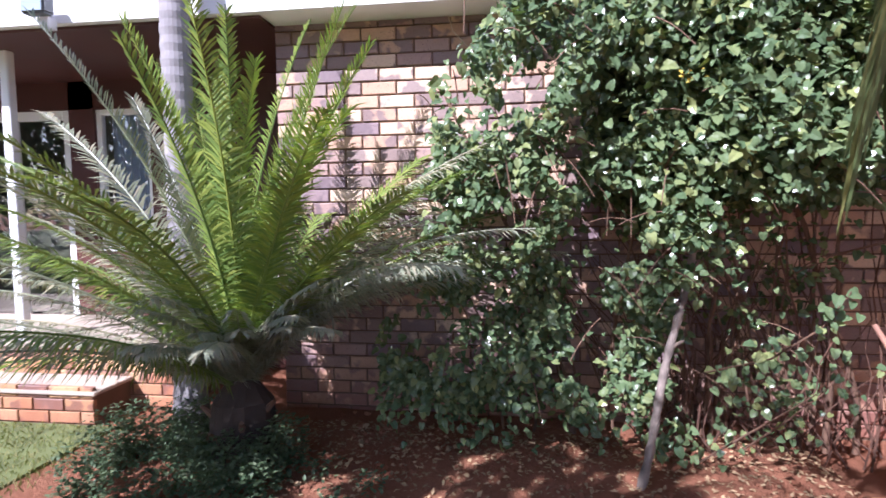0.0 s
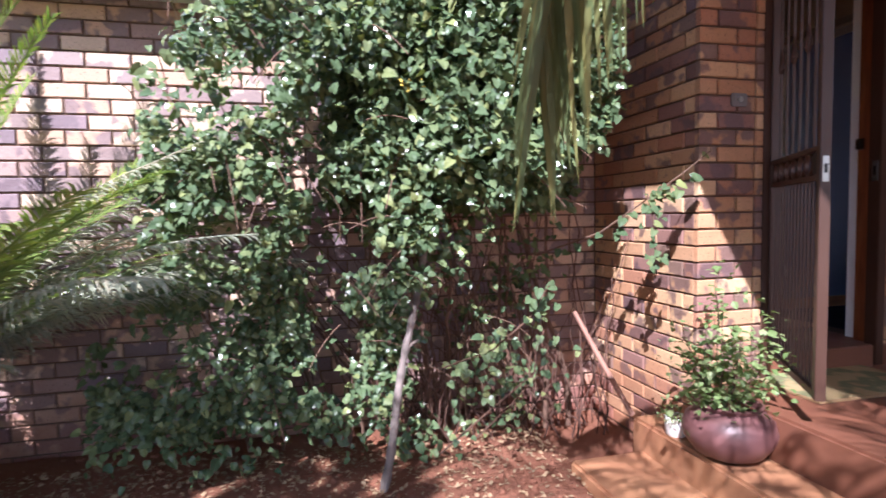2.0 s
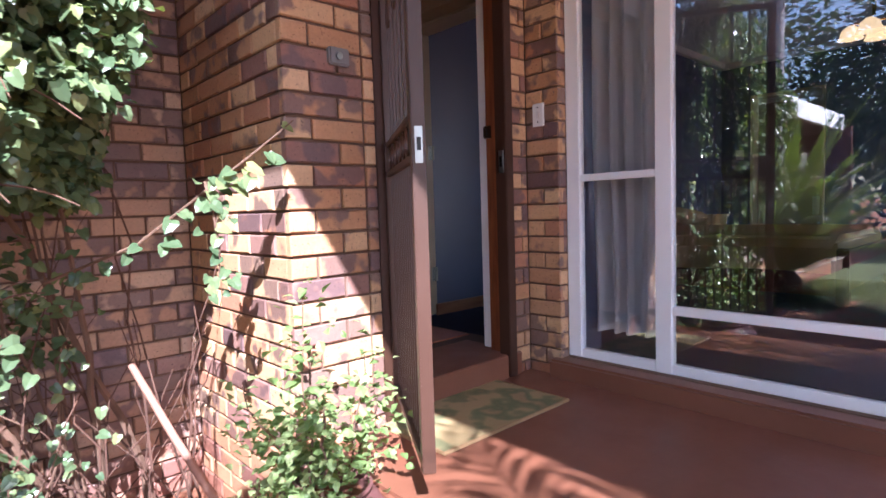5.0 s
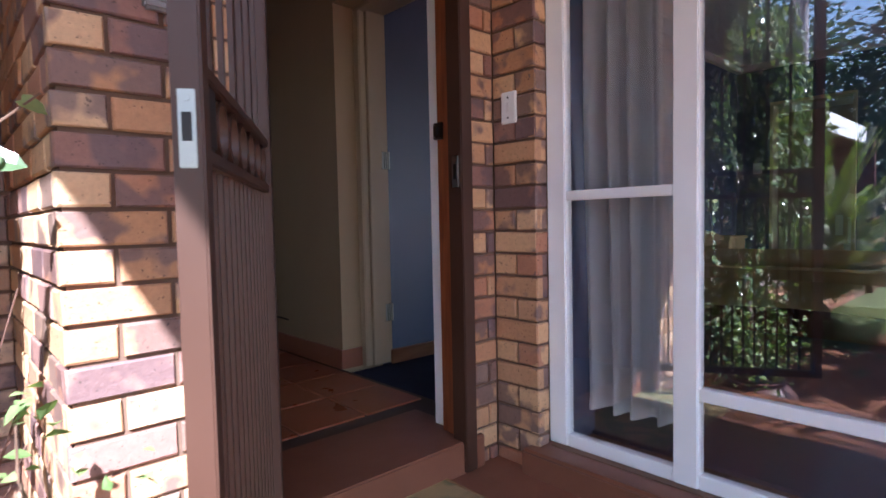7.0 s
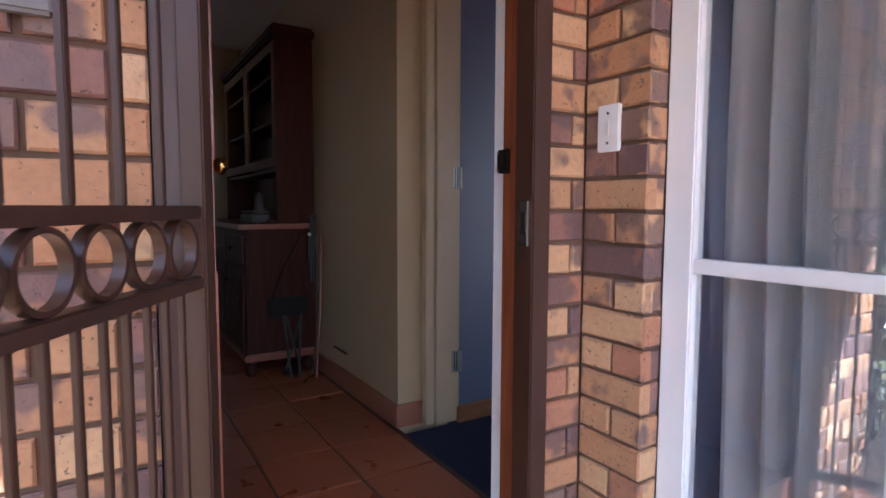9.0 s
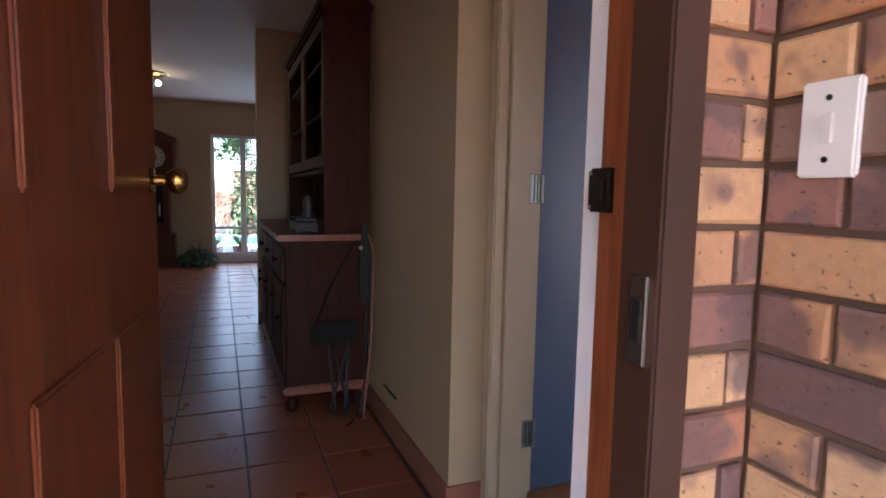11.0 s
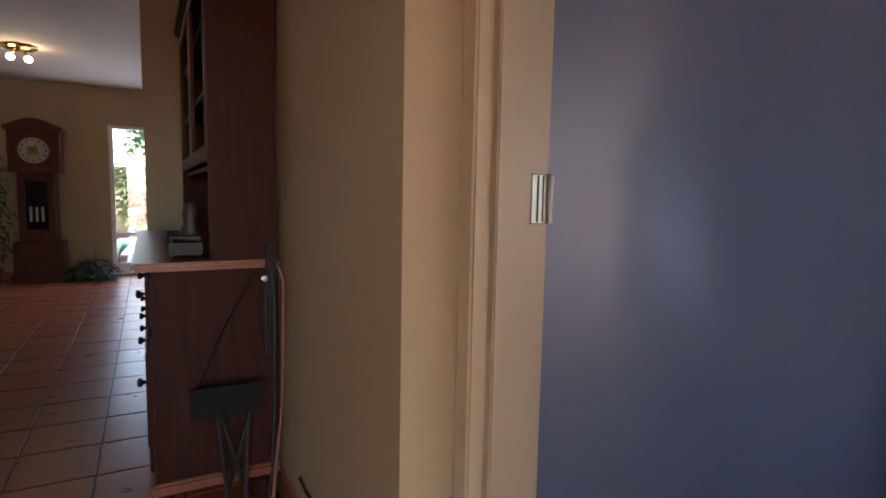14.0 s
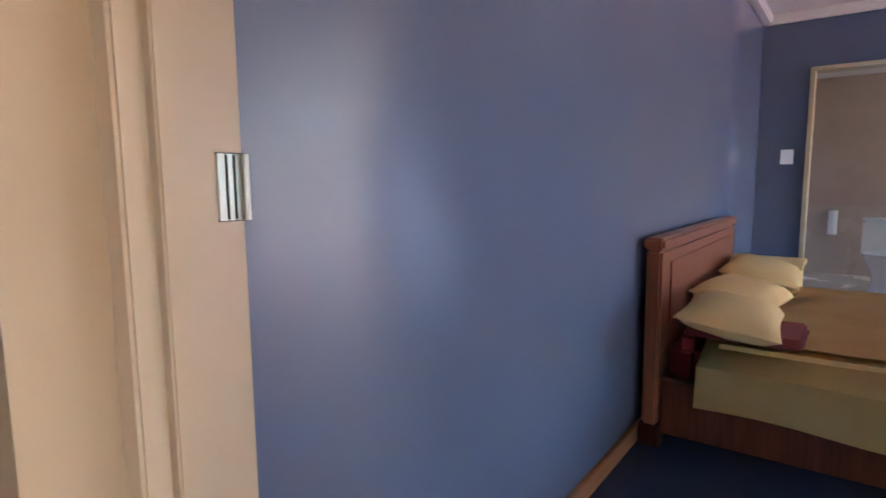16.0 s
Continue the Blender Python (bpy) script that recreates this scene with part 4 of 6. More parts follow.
CLAY = plain("maroon_glazed_clay", (0.15, 0.065, 0.06), 0.42, vary=0.18, scale=6)
potted("clay_pot_plant", "round maroon clay pot with a bushy green shrub", (2.21, 2.62, 0.25),
       [(0.085, 0.0), (0.15, 0.03), (0.193, 0.09), (0.203, 0.13), (0.188, 0.185), (0.145, 0.225), (0.133, 0.232), (0.142, 0.242), (0.146, 0.252), (0.136, 0.256), (0.124, 0.248), (0.118, 0.225), (0.05, 0.21)],
       0.232, 0.115, CLAY, [(0.62, 0.02, 70, 0.038, 0.035), (0.50, 0.06, 90, 0.04, 0.05), (0.42, 0.10, 110, 0.04, 0.055), (0.34, 0.14, 120, 0.04, 0.06), (0.30, 0.05, 130, 0.04, 0.07),
                            (0.22, 0.12, 130, 0.038, 0.06), (0.24, 0.16, 110, 0.04, 0.06), (0.40, 0.20, 60, 0.04, 0.04), (0.18, 0.06, 120, 0.038, 0.07)])
potted("white_pot_plant", "small white pot with a sprawling succulent on the step", (2.14, 2.90, 0.25),
       [(0.044, 0.0), (0.052, 0.01), (0.059, 0.09), (0.060, 0.098), (0.056, 0.10), (0.051, 0.092), (0.03, 0.088)], 0.09, 0.05,
       plain("white_glaze", (0.78, 0.76, 0.72), 0.3, vary=0.05), [(0.05, 0.03, 60, 0.02, 0.025), (0.07, 0.02, 60, 0.02, 0.025), (0.04, 0.06, 50, 0.02, 0.025)])

# ---- ground, lawn, litter ----
def ground_height(x, y):
    bed = max(0.0, min(1.0, (y - 1.6) / 2.2)) * max(0.0, min(1.0, (x + 2.6) / 0.8)) * max(0.0, min(1.0, (1.75 - x) / 0.15))
    return 0.085 * bed + 0.025 * noise.noise((x * 1.7, y * 1.7, 0)) * min(1, bed * 3 + 0.2) + 0.012 * noise.noise((x * 6, y * 6, 4)) * min(1, bed * 3 + 0.2) - 0.01


bm = bmesh.new()
xs = [-400, -60, -15, -6] + [-4 + 0.08 * k for k in range(75)] + [2.2, 3, 6, 20, 60, 400]
ys = [-400, -60, -15, -4, -1] + [0.6 + 0.08 * k for k in range(43)] + [4.1, 6, 14, 60, 400]
grid = [[bm.verts.new((x, y, ground_height(x, y) if -4 <= x <= 2 and 0.6 <= y <= 4.0 else -0.012)) for x in xs] for y in ys]
for a, b in zip(grid, grid[1:]):
    for i in range(len(xs) - 1):
        bm.faces.new((a[i], a[i + 1], b[i + 1], b[i]))
structure("ground", bm, SOIL, "red soil garden ground", "ground", smooth=True)
structure("lawn_sheet", boxes((-40, -30, -0.05, -2.55, 3.66, 0.012)), GRASS, "short green lawn", "lawn")

LAWNM = leaf_material("grass_blade", [(0.0, (0.12, 0.16, 0.04)), (0.5, (0.22, 0.23, 0.08)), (1.0, (0.38, 0.32, 0.16))], 0.6, 0.2)
bm = bmesh.new()
for i in range(9000):
    x, y = rng.uniform(-4.6, -2.45) + 0.1 * rng.random(), rng.uniform(1.6, 3.64)
    h = rng.uniform(0.02, 0.05)
    a = rng.uniform(0, 6.28)
    p = Vector((x, y, 0.008))
    d = Vector((math.cos(a) * 0.4, math.sin(a) * 0.4, 1))
    blade(bm, p, d, Vector((math.sin(a), -math.cos(a), 0.2)), h, 0.006, 0.2)
tagged(part("lawn_grass", bm, LAWNM), "short sunlit straw-green lawn grass beside the bed", "grass", kind="stuff")

bm = bmesh.new()
for i in range(2600):
    x, y = rng.uniform(-1.3, 1.72), 3.72 - abs(rng.gauss(0, 0.55))
    if y < 0.9:
        continue
    a = rng.uniform(0, 6.28)
    L = rng.uniform(0.012, 0.042)
    leaf(bm, Vector((x, y, ground_height(x, y) + 0.004 + 0.01 * rng.random())), Vector((math.cos(a), math.sin(a), rng.gauss(0, 0.25))), Vector((rng.gauss(0, 0.3), rng.gauss(0, 0.3), 1)), L, L * rng.uniform(0.3, 0.8), rng.uniform(-0.3, 0.3))
tagged(part("leaf_litter", bm, DRYLEAF), "scattered dry pale leaves and mulch on red soil", "leaf litter", kind="stuff")
bm = bmesh.new()
for i in range(700):
    x, y = rng.uniform(-1.6, 1.7), rng.uniform(1.6, 3.9)
    s = rng.uniform(0.006, 0.026)
    c = Vector((x, y, ground_height(x, y) + s * 0.2))
    vs = bmesh.ops.create_icosphere(bm, subdivisions=1, radius=s)["verts"]
    for v in vs:
        v.co = c + Vector((v.co.x * rng.uniform(0.8, 1.3), v.co.y, v.co.z * 0.7))
tagged(part("soil_clods", bm, SOIL), "loose clods of red soil in the bed", "soil", kind="stuff")


def cover(x0, x1, y0, y1, n, size, h, label):
    bm = bmesh.new()
    k = 0
    while k < n:
        x, y = rng.uniform(x0, x1), rng.uniform(y0, y1)
        if noise.noise((x * 2.2, y * 2.2, 9)) < -0.12:
            continue
        k += 1
        z = ground_height(x, y) + h * rng.random() ** 1.3 * (0.6 + 0.7 * noise.noise((x * 4, y * 4, 2)) ** 2)
        leaf(bm, Vector((x, y, z)), Vector((rng.gauss(0, 1), rng.gauss(0, 1), rng.gauss(0.2, 0.4))), Vector((0, 0, 1)), size * rng.uniform(0.6, 1.2), size * 0.6, 0.15)
    tagged(part("groundcover", bm, GROUNDLEAF), label, "groundcover", kind="stuff")


cover(-2.15, -1.05, 2.72, 3.30, 5000, 0.035, 0.36, "low leafy grey-green groundcover round the cycad")
cover(-2.25, -1.62, 3.08, 3.42, 1900, 0.035, 0.48, "leafy groundcover at the foot of the palm")
cover(-2.4, -0.75, 1.85, 2.62, 2600, 0.03, 0.05, "creeping grey-green groundcover on the soil")
for i in range(4):
    th = thing("weed", "small dark green weed in the red soil", "weed", ((-0.75, 2.75, 0.06), (-0.62, 2.95, 0.06), (0.05, 2.55, 0.05), (-0.9, 3.05, 0.07))[i])
    bm = bmesh.new()
    for k in range(60):
        leaf(bm, Vector((rng.gauss(0, 0.04), rng.gauss(0, 0.04), rng.uniform(0, 0.09))), Vector((rng.gauss(0, 1), rng.gauss(0, 1), 0.5)), Vector((0, 0, 1)), 0.03, 0.018, 0.1)
    tagged(part("leaves", bm, GROUNDLEAF, th), kind="stuff")

# ---- veranda on the far side of the palm ----
MAROON = plain("maroon_wood_panel", (0.075, 0.022, 0.018), 0.5, vary=0.2)
structure("step_veranda_upper", boxes((-6.5, 4.062, -0.1, -2.312, 5.1, 0.425)), MORTAR, "brick veranda step", "step")
structure("step_veranda_lower", boxes((-6.5, 3.702, -0.1, -2.712, 4.062, 0.20)), MORTAR, "brick veranda bottom step", "step")
structure("paving_veranda", boxes((-6.5, 4.02, 0.426, -2.28, 5.1, 0.455), bevel=0.006), plain("pale_cement_tread", (0.42, 0.34, 0.28), 0.85, vary=0.15), "pale cement top of the veranda step", "paving")
structure("tread_veranda", boxes((-6.5, 3.67, 0.201, -2.68, 4.05, 0.226), bevel=0.006), plain("pale_cement_step", (0.43, 0.35, 0.29), 0.85, vary=0.15), "pale cement tread of the bottom step", "paving")
structure("wall_veranda", boxes((-6.5, 5.1, 0.0, -5.3, 5.25, 2.7), (-4.0, 5.1, 0.0, -3.75, 5.25, 2.7), (-3.2, 5.1, 0.0, -1.5, 5.25, 2.7), (-3.75, 5.1, 0.0, -3.2, 5.25, 1.05), (-5.3, 5.1, 2.35, -3.2, 5.25, 2.7), (-6.6, 3.6, 0.0, -6.5, 5.25, 2.7)), MAROON, "maroon painted veranda wall", "wall")
structure("soffit_veranda", boxes((-6.5, 3.78, 2.60, -1.5, 5.1, 2.618)), MAROON, "maroon veranda soffit", "soffit")
structure("wall_west_end", boxes((-1.5, 4.25, -0.2, -1.3, 5.3, 2.72)), MORTAR, "end of the brick wall beside the veranda", "wall")
vwin = thing("window_2", "white framed veranda window with pale blue curtain", "window", kind="structure")
for r in ((-3.75, 5.13, 1.05, -3.70, 5.19, 2.35), (-3.25, 5.13, 1.05, -3.20, 5.19, 2.35), (-3.70, 5.13, 1.05, -3.25, 5.19, 1.10), (-3.70, 5.13, 2.30, -3.25, 5.19, 2.35)):
    part("frame", boxes(r, bevel=0.004), WHITE, vwin)
part("pane", boxes((-3.70, 5.158, 1.10, -3.25, 5.162, 2.30)), GLASS, vwin)
vc = thing("curtain", "pale blue striped curtain in the veranda window", "curtain")
bm = bmesh.new()
row = [[bm.verts.new((-3.72 + 0.5 * i / 40, 5.30 + 0.02 * math.sin(i * 1.1), z)) for i in range(41)] for z in (1.0, 1.7, 2.4)]
for a, b in zip(row, row[1:]):
    for i in range(40):
        bm.faces.new((a[i], a[i + 1], b[i + 1], b[i]))
part("cloth", bm, plain("pale_blue_cloth", (0.42, 0.50, 0.66), 0.9), vc, smooth=True)
vdoor = thing("door_2", "white framed veranda sliding door with dark glass", "door", kind="structure")
for r in ((-5.3, 5.12, 0.455, -5.22, 5.20, 2.35), (-4.08, 5.12, 0.455, -4.0, 5.20, 2.35), (-5.22, 5.12, 2.27, -4.08, 5.20, 2.35), (-4.68, 5.12, 0.455, -4.60, 5.20, 2.27)):
    part("frame", boxes(r, bevel=0.004), WHITE, vdoor)
for r in ((-5.22, 5.158, 0.455, -4.68, 5.162, 2.27), (-4.60, 5.158, 0.455, -4.08, 5.162, 2.27)):
    part("pane", boxes(r), GLASS, vdoor)
# backdrop shell; the unlit room's dimness is put into its brown paint
structure("backdrop_veranda_room", boxes((-6.4, 6.8, 0.0, -1.6, 6.9, 2.7), (-6.4, 5.25, 2.7, -1.6, 6.9, 2.8), (-6.4, 5.25, 0.3, -1.6, 6.9, 0.44), (-6.5, 5.25, 0.3, -6.4, 6.9, 2.8), (-1.6, 5.3, 0.3, -1.5, 6.9, 2.8)), plain("dim_room_paint", (0.25, 0.2, 0.17), 0.8), "room shell behind the veranda door, painted dark to look dim", "wall")
post = thing("veranda_post", "white painted slender veranda post", "post", (-3.65, 4.15, 0.455))
part("shaft", boxes((-0.035, -0.035, 0.0, 0.035, 0.035, 2.145), bevel=0.006), WHITE, post)
part("foot", boxes((-0.055, -0.055, 0.0, 0.055, 0.055, 0.02), bevel=0.003), WHITE, post)
flood = thing("floodlight", "grey floodlight fixed to the white fascia", "floodlight", (-2.86, 3.66, 2.66))
part("housing", boxes((-0.10, -0.09, -0.02, 0.07, 0.0, 0.09), bevel=0.012), plain("grey_cast_metal", (0.13, 0.14, 0.15), 0.45, 0.4), flood)
part("lens", boxes((-0.085, -0.094, -0.008, 0.055, -0.0905, 0.078)), plain("floodlight_lens", (0.30, 0.36, 0.42), 0.1), flood)
part("bracket", boxes((-0.03, -0.02, -0.09, 0.03, 0.055, -0.0205), bevel=0.004), WHITE, flood)
wire = thing("loose_wire", "thin loose wire hanging on the brick wall", "wire", (-0.35, 3.985, 2.58))
part("cable", tube(bmesh.new(), [(0.0, 0, 0.04), (0.03, -0.01, -0.06), (0.12, -0.015, -0.16), (0.26, -0.02, -0.22), (0.40, -0.02, -0.27)], 0.0035, 6), plain("pale_wire", (0.5, 0.4, 0.3), 0.6), wire)

# ---- trees of the garden ----
TREELEAF = leaf_material("tree_leaf", [(0.0, (0.028, 0.055, 0.02)), (0.6, (0.045, 0.085, 0.03)), (1.0, (0.08, 0.12, 0.04))], 0.45, 0.15)


def tree(at, h, r, seed, label, tall=0.46, leaves=6500):
    th = thing("tree", label, "tree", at, group="garden trees")
    g = random.Random(seed)
    bm = bmesh.new()
    tube(bm, [(0.1 * math.sin(k), 0.1 * math.cos(k * 1.3), -0.2 + h * 0.5 * k / 6) for k in range(7)], [0.22 - 0.018 * k for k in range(7)], 10)
    part("trunk", bm, BARK, th, smooth=True)
    bm = bmesh.new()
    for i in range(9):
        a = i * 2.4
        e = Vector((r * 0.7 * math.cos(a), r * 0.7 * math.sin(a), h * (0.45 + 0.4 * g.random())))
        part("limb", tube(bmesh.new(), (Vector((0, 0, h * 0.38)), e * 0.5 + Vector((0, 0, h * 0.25)), e), (0.10, 0.06, 0.02), 6), BARK, th)
    for i in range(leaves):
        d = Vector((g.gauss(0, 1), g.gauss(0, 1), g.gauss(0, 1))).normalized()
        k = 0.55 + 0.45 * g.random() + 0.28 * noise.noise(d * 2.5 + Vector((seed, 0, 0)))
        p = Vector((d.x * r * k, d.y * r * k, h * 0.58 + d.z * h * tall * k))
        L = g.uniform(0.16, 0.34)
        leaf(bm, p, d + Vector((g.gauss(0, 0.6), g.gauss(0, 0.6), -0.4)), Vector((g.gauss(0, 0.5), g.gauss(0, 0.5), 1)), L, L * 0.6, 0.2)
    tagged(part("crown", bm, TREELEAF, th), kind="stuff")
    return th


# stands out of view; added only to cast shade on the soil
tree((-2.65, -1.1, 0), 6.9, 1.1, 21, "unseen slim tree added to shade the bed", tall=0.12, leaves=800)
t1 = tree((-13.5, 3.0, 0), 7.5, 3.1, 5, "tall dark leafy garden tree beyond the lawn")
t2 = tree((-16.0, 8.5, 0), 9.0, 3.4, 9, "broad dark leafy garden tree beyond the lawn")
for k, (x, y, a) in enumerate(((-14.5, -2.5, 70), (-18, 14, 140), (-13, -8, 200), (-21, 3, 20), (-11.5, 13, 250), (-9.0, -14, 300))):
    copy_thing(t1 if k % 2 else t2, pose(x, y, 0, 0, 0, a))
hedge = thing("hedge", "dense dark hedge at the edge of the lawn", "hedge", (-19.5, 3, 0))
bm = bmesh.new()
for i in range(7000):
    y, z = rng.uniform(-22, 24), 4.2 * rng.random() ** 0.8
    L = rng.uniform(0.2, 0.4)
    leaf(bm, Vector((0.5 * noise.noise((y * 0.5, z, 0)) + rng.gauss(0, 0.25), y, z + 0.5 * noise.noise((y * 0.7, 0, 0)))), Vector((1, rng.gauss(0, 0.7), rng.gauss(-0.4, 0.5))), Vector((0.3, 0, 1)), L, L * 0.65, 0.2)
tagged(part("foliage", bm, TREELEAF, hedge), kind="stuff")

# ---- hall ----
structure("floor_base", boxes((2.40, 3.27, 0.3, 3.80, 7.5, HALL - 0.006), (-1.3, 4.6, 0.3, 2.4, 12.2, HALL - 0.006), (2.4, 7.5, 0.3, 6.2, 12.2, HALL - 0.006), (0.3, 12.2, 0.3, 2.0, 13.0, HALL - 0.006)), GROUT, "dark grout bed of the tiled floor", "floor")
hall_floor = bpy.data.objects["floor_base"]
structure("skirting_hall", boxes((3.785, 4.2405, HALL, 3.7995, 7.5, 0.70), (3.7865, 4.226, HALL, 3.925, 4.2395, 0.70), (3.34, 7.486, HALL, 3.785, 7.4995, 0.70)), SKIRTTILE, "terracotta skirting tiles along the hall", "skirting")
structure("skirting_dining", boxes((1.54, 11.985, HALL, 2.90, 11.9995, 0.69), (-1.29, 11.985, HALL, 0.61, 11.9995, 0.69)), SKIRTTILE, "terracotta skirting in the dining room", "skirting")

bframe = thing("door_frame_bedroom", "cream painted bedroom door frame with steel hinges", "door frame", kind="structure")
part("jamb", boxes((3.926, 4.182, 0.59, 3.970, 4.2385, 2.62), bevel=0.006), JAMBPAINT, bframe)
part("rebate", boxes((3.970, 4.164, 0.59, 4.0995, 4.2385, 2.62), bevel=0.004), JAMBPAINT, bframe)
part("head", boxes((3.926, 3.27, 2.62, 4.0995, 4.2385, 2.638), bevel=0.003), JAMBPAINT, bframe)
part("jamb", boxes((3.80, 3.2625, 0.59, 4.0995, 3.295, 2.62), bevel=0.004), JAMBPAINT, bframe)
for z0 in (1.732, 0.84):
    hp = part("hinge", boxes((4.054, 4.1605, z0, 4.098, 4.1635, z0 + 0.10), bevel=0.0008), plain("old_zinc", (0.42, 0.45, 0.40), 0.35, 0.9), bframe, "old steel butt hinge")
    for x in (4.067, 4.080):
        part("groove", boxes((x, 4.159, z0 + 0.002, x + 0.0035, 4.1602, z0 + 0.098)), BLACKM, hp)
    part("pin", tube(bmesh.new(), ((4.098, 4.156, z0), (4.098, 4.156, z0 + 0.10)), 0.006, 10), plain("zinc_pin", (0.5, 0.52, 0.48), 0.3, 0.9), hp, smooth=True)
    # black strips paint the shade line at the leaf's top and bottom
    for z in (0.0, 0.1):
        part("shadow_gap", boxes((4.052, 4.1622, z0 + z - 0.0015, 4.0985, 4.1630, z0 + z + 0.0015)), BLACKM, hp)


def turned(bm, at, prof, segs=12):
    return lathe(bm, prof, segs, at)


dresser = thing("dresser", "dark wooden dresser with a shelved hutch on top", "dresser", (3.335, 5.36, HALL))
DL = 1.62
part("body", boxes((0.02, 0.02, 0.115, 0.455, DL - 0.02, 0.915), bevel=0.004), DARKWOOD, dresser)
part("plinth_moulding", boxes((0.0, 0.0, 0.10, 0.455, DL, 0.145), bevel=0.010), REDWOOD, dresser)
part("worktop", boxes((-0.035, -0.03, 0.915, 0.457, DL + 0.03, 0.945), bevel=0.010), REDWOOD, dresser, "reddish polished worktop")
for x in (0.05, 0.40):
    for y in (0.06, DL - 0.06):
        part("foot", turned(bmesh.new(), (x, y, 0), [(0.020, 0.0), (0.034, 0.012), (0.038, 0.035), (0.030, 0.060), (0.022, 0.070), (0.036, 0.085), (0.036, 0.101)], 16), DARKWOOD, dresser, smooth=True)
for i in range(3):
    y0 = 0.05 + i * (DL - 0.1) / 3
    y1 = y0 + (DL - 0.1) / 3 - 0.02
    d = part("drawer", boxes((0.004, y0, 0.70, 0.0195, y1, 0.875), bevel=0.006), DARKWOOD, dresser)
    c = part("cupboard_door", boxes((0.004, y0, 0.17, 0.0195, y1, 0.675), bevel=0.006), DARKWOOD, dresser)
    part("door_panel", boxes((-0.002, y0 + 0.07, 0.24, 0.0035, y1 - 0.07, 0.60), bevel=0.003), DARKWOOD, c)
    for yk, zk, par in (((y0 + y1) / 2, 0.79, d), (y1 - 0.05, 0.56, c), (y0 + 0.05 if i == 0 else y1 - 0.06, 0.50, c)):
        bm = lathe(bmesh.new(), [(0.005, 0), (0.008, 0.012), (0.017, 0.020), (0.016, 0.030), (0.004, 0.034)], 14)
        bmesh.ops.rotate(bm, verts=bm.verts, matrix=Matrix.Rotation(radians(-90), 3, "Y"))
        bmesh.ops.translate(bm, verts=bm.verts, vec=(0.004 if par is d else 0.003, yk, zk))
        part("knob", bm, DARKWOOD, par, smooth=True)
hutch = part("hutch_back", boxes((0.43, 0.02, 0.945, 0.45, DL - 0.02, 2.08)), DARKWOOD, dresser)
for y in (0.02, DL - 0.045):
    part("hutch_side", boxes((0.215, y, 0.945, 0.43, y + 0.025, 2.08), bevel=0.003), DARKWOOD, dresser)
for z in (1.27, 1.58, 1.86):
    part("hutch_shelf", boxes((0.235, 0.045, z, 0.43, DL - 0.045, z + 0.02), bevel=0.003), DARKWOOD, dresser)
part("cornice", boxes((0.19, -0.01, 2.08, 0.46, DL + 0.01, 2.15), bevel=0.015), DARKWOOD, dresser)
for y0 in (0.045, 0.045 + (DL - 0.09) / 2 + 0.005):
    y1 = y0 + (DL - 0.09) / 2 - 0.005
    dd = part("hutch_door", boxes((0.212, y0, 1.30, 0.228, y0 + 0.05, 2.06), (0.212, y1 - 0.05, 1.30, 0.228, y1, 2.06), (0.212, y0 + 0.05, 2.0, 0.228, y1 - 0.05, 2.06), (0.212, y0 + 0.05, 1.30, 0.228, y1 - 0.05, 1.36)), CLOCKWOOD, dresser)

radio = thing("cd_player", "flat black player with thin feet on the dresser", "player", (3.40, 5.48, HALL + 0.945))
part("case", boxes((0.02, 0.0, 0.008, 0.135, 0.34, 0.055), bevel=0.005), BLACKM, radio)
part("top_tray", boxes((0.025, 0.005, 0.070, 0.13, 0.335, 0.078), bevel=0.002), BLACKM, radio)
for x in (0.03, 0.12):
    for y in (0.02, 0.32):
        part("foot", boxes((x - 0.006, y - 0.006, 0.0, x + 0.006, y + 0.006, 0.008)), BLACKM, radio)
        part("pillar", boxes((x - 0.003, y - 0.003, 0.055, x + 0.003, y + 0.003, 0.070)), BLACKM, radio)
figure = thing("ornament", "grey rounded ornament beside the hutch", "ornament", (3.50, 5.62, HALL + 0.945))
bm = lathe(bmesh.new(), [(0.03, 0.0), (0.045, 0.03), (0.04, 0.08), (0.022, 0.12), (0.028, 0.16), (0.018, 0.19), (0.004, 0.20)], 16)
part("body", bm, plain("grey_stoneware", (0.05, 0.048, 0.045), 0.5), figure, smooth=True)

CORD = plain("dull_red_cord", (0.24, 0.10, 0.07), 0.6)
for name, pts, r, m, label in (
        ("power_cord", [(3.770, 5.30, 1.52), (3.785, 5.27, 1.46), (3.78, 5.26, 1.30), (3.775, 5.255, 1.10), (3.765, 5.24, 0.95), (3.74, 5.21, 0.80), (3.72, 5.18, 0.66), (3.715, 5.17, 0.598)], 0.006, CORD, "dull red power cord hanging beside the dresser"),
        ("power_cord", [(3.755, 5.31, 1.50), (3.758, 5.28, 1.36), (3.752, 5.27, 1.15), (3.745, 5.25, 0.95), (3.73, 5.22, 0.78), (3.70, 5.20, 0.62), (3.62, 5.12, 0.597)], 0.006, BLACKM, "black cable hanging down beside the dresser")):
    th = thing(name, label, "cable", pts[0])
    part("cable", tube(bmesh.new(), [Vector(p) - Vector(pts[0]) for p in pts], r, 7), m, th, smooth=True)
bag = thing("hanging_straps", "black cords and straps hung on the dresser's side", "strap", (3.745, 5.325, 1.57))
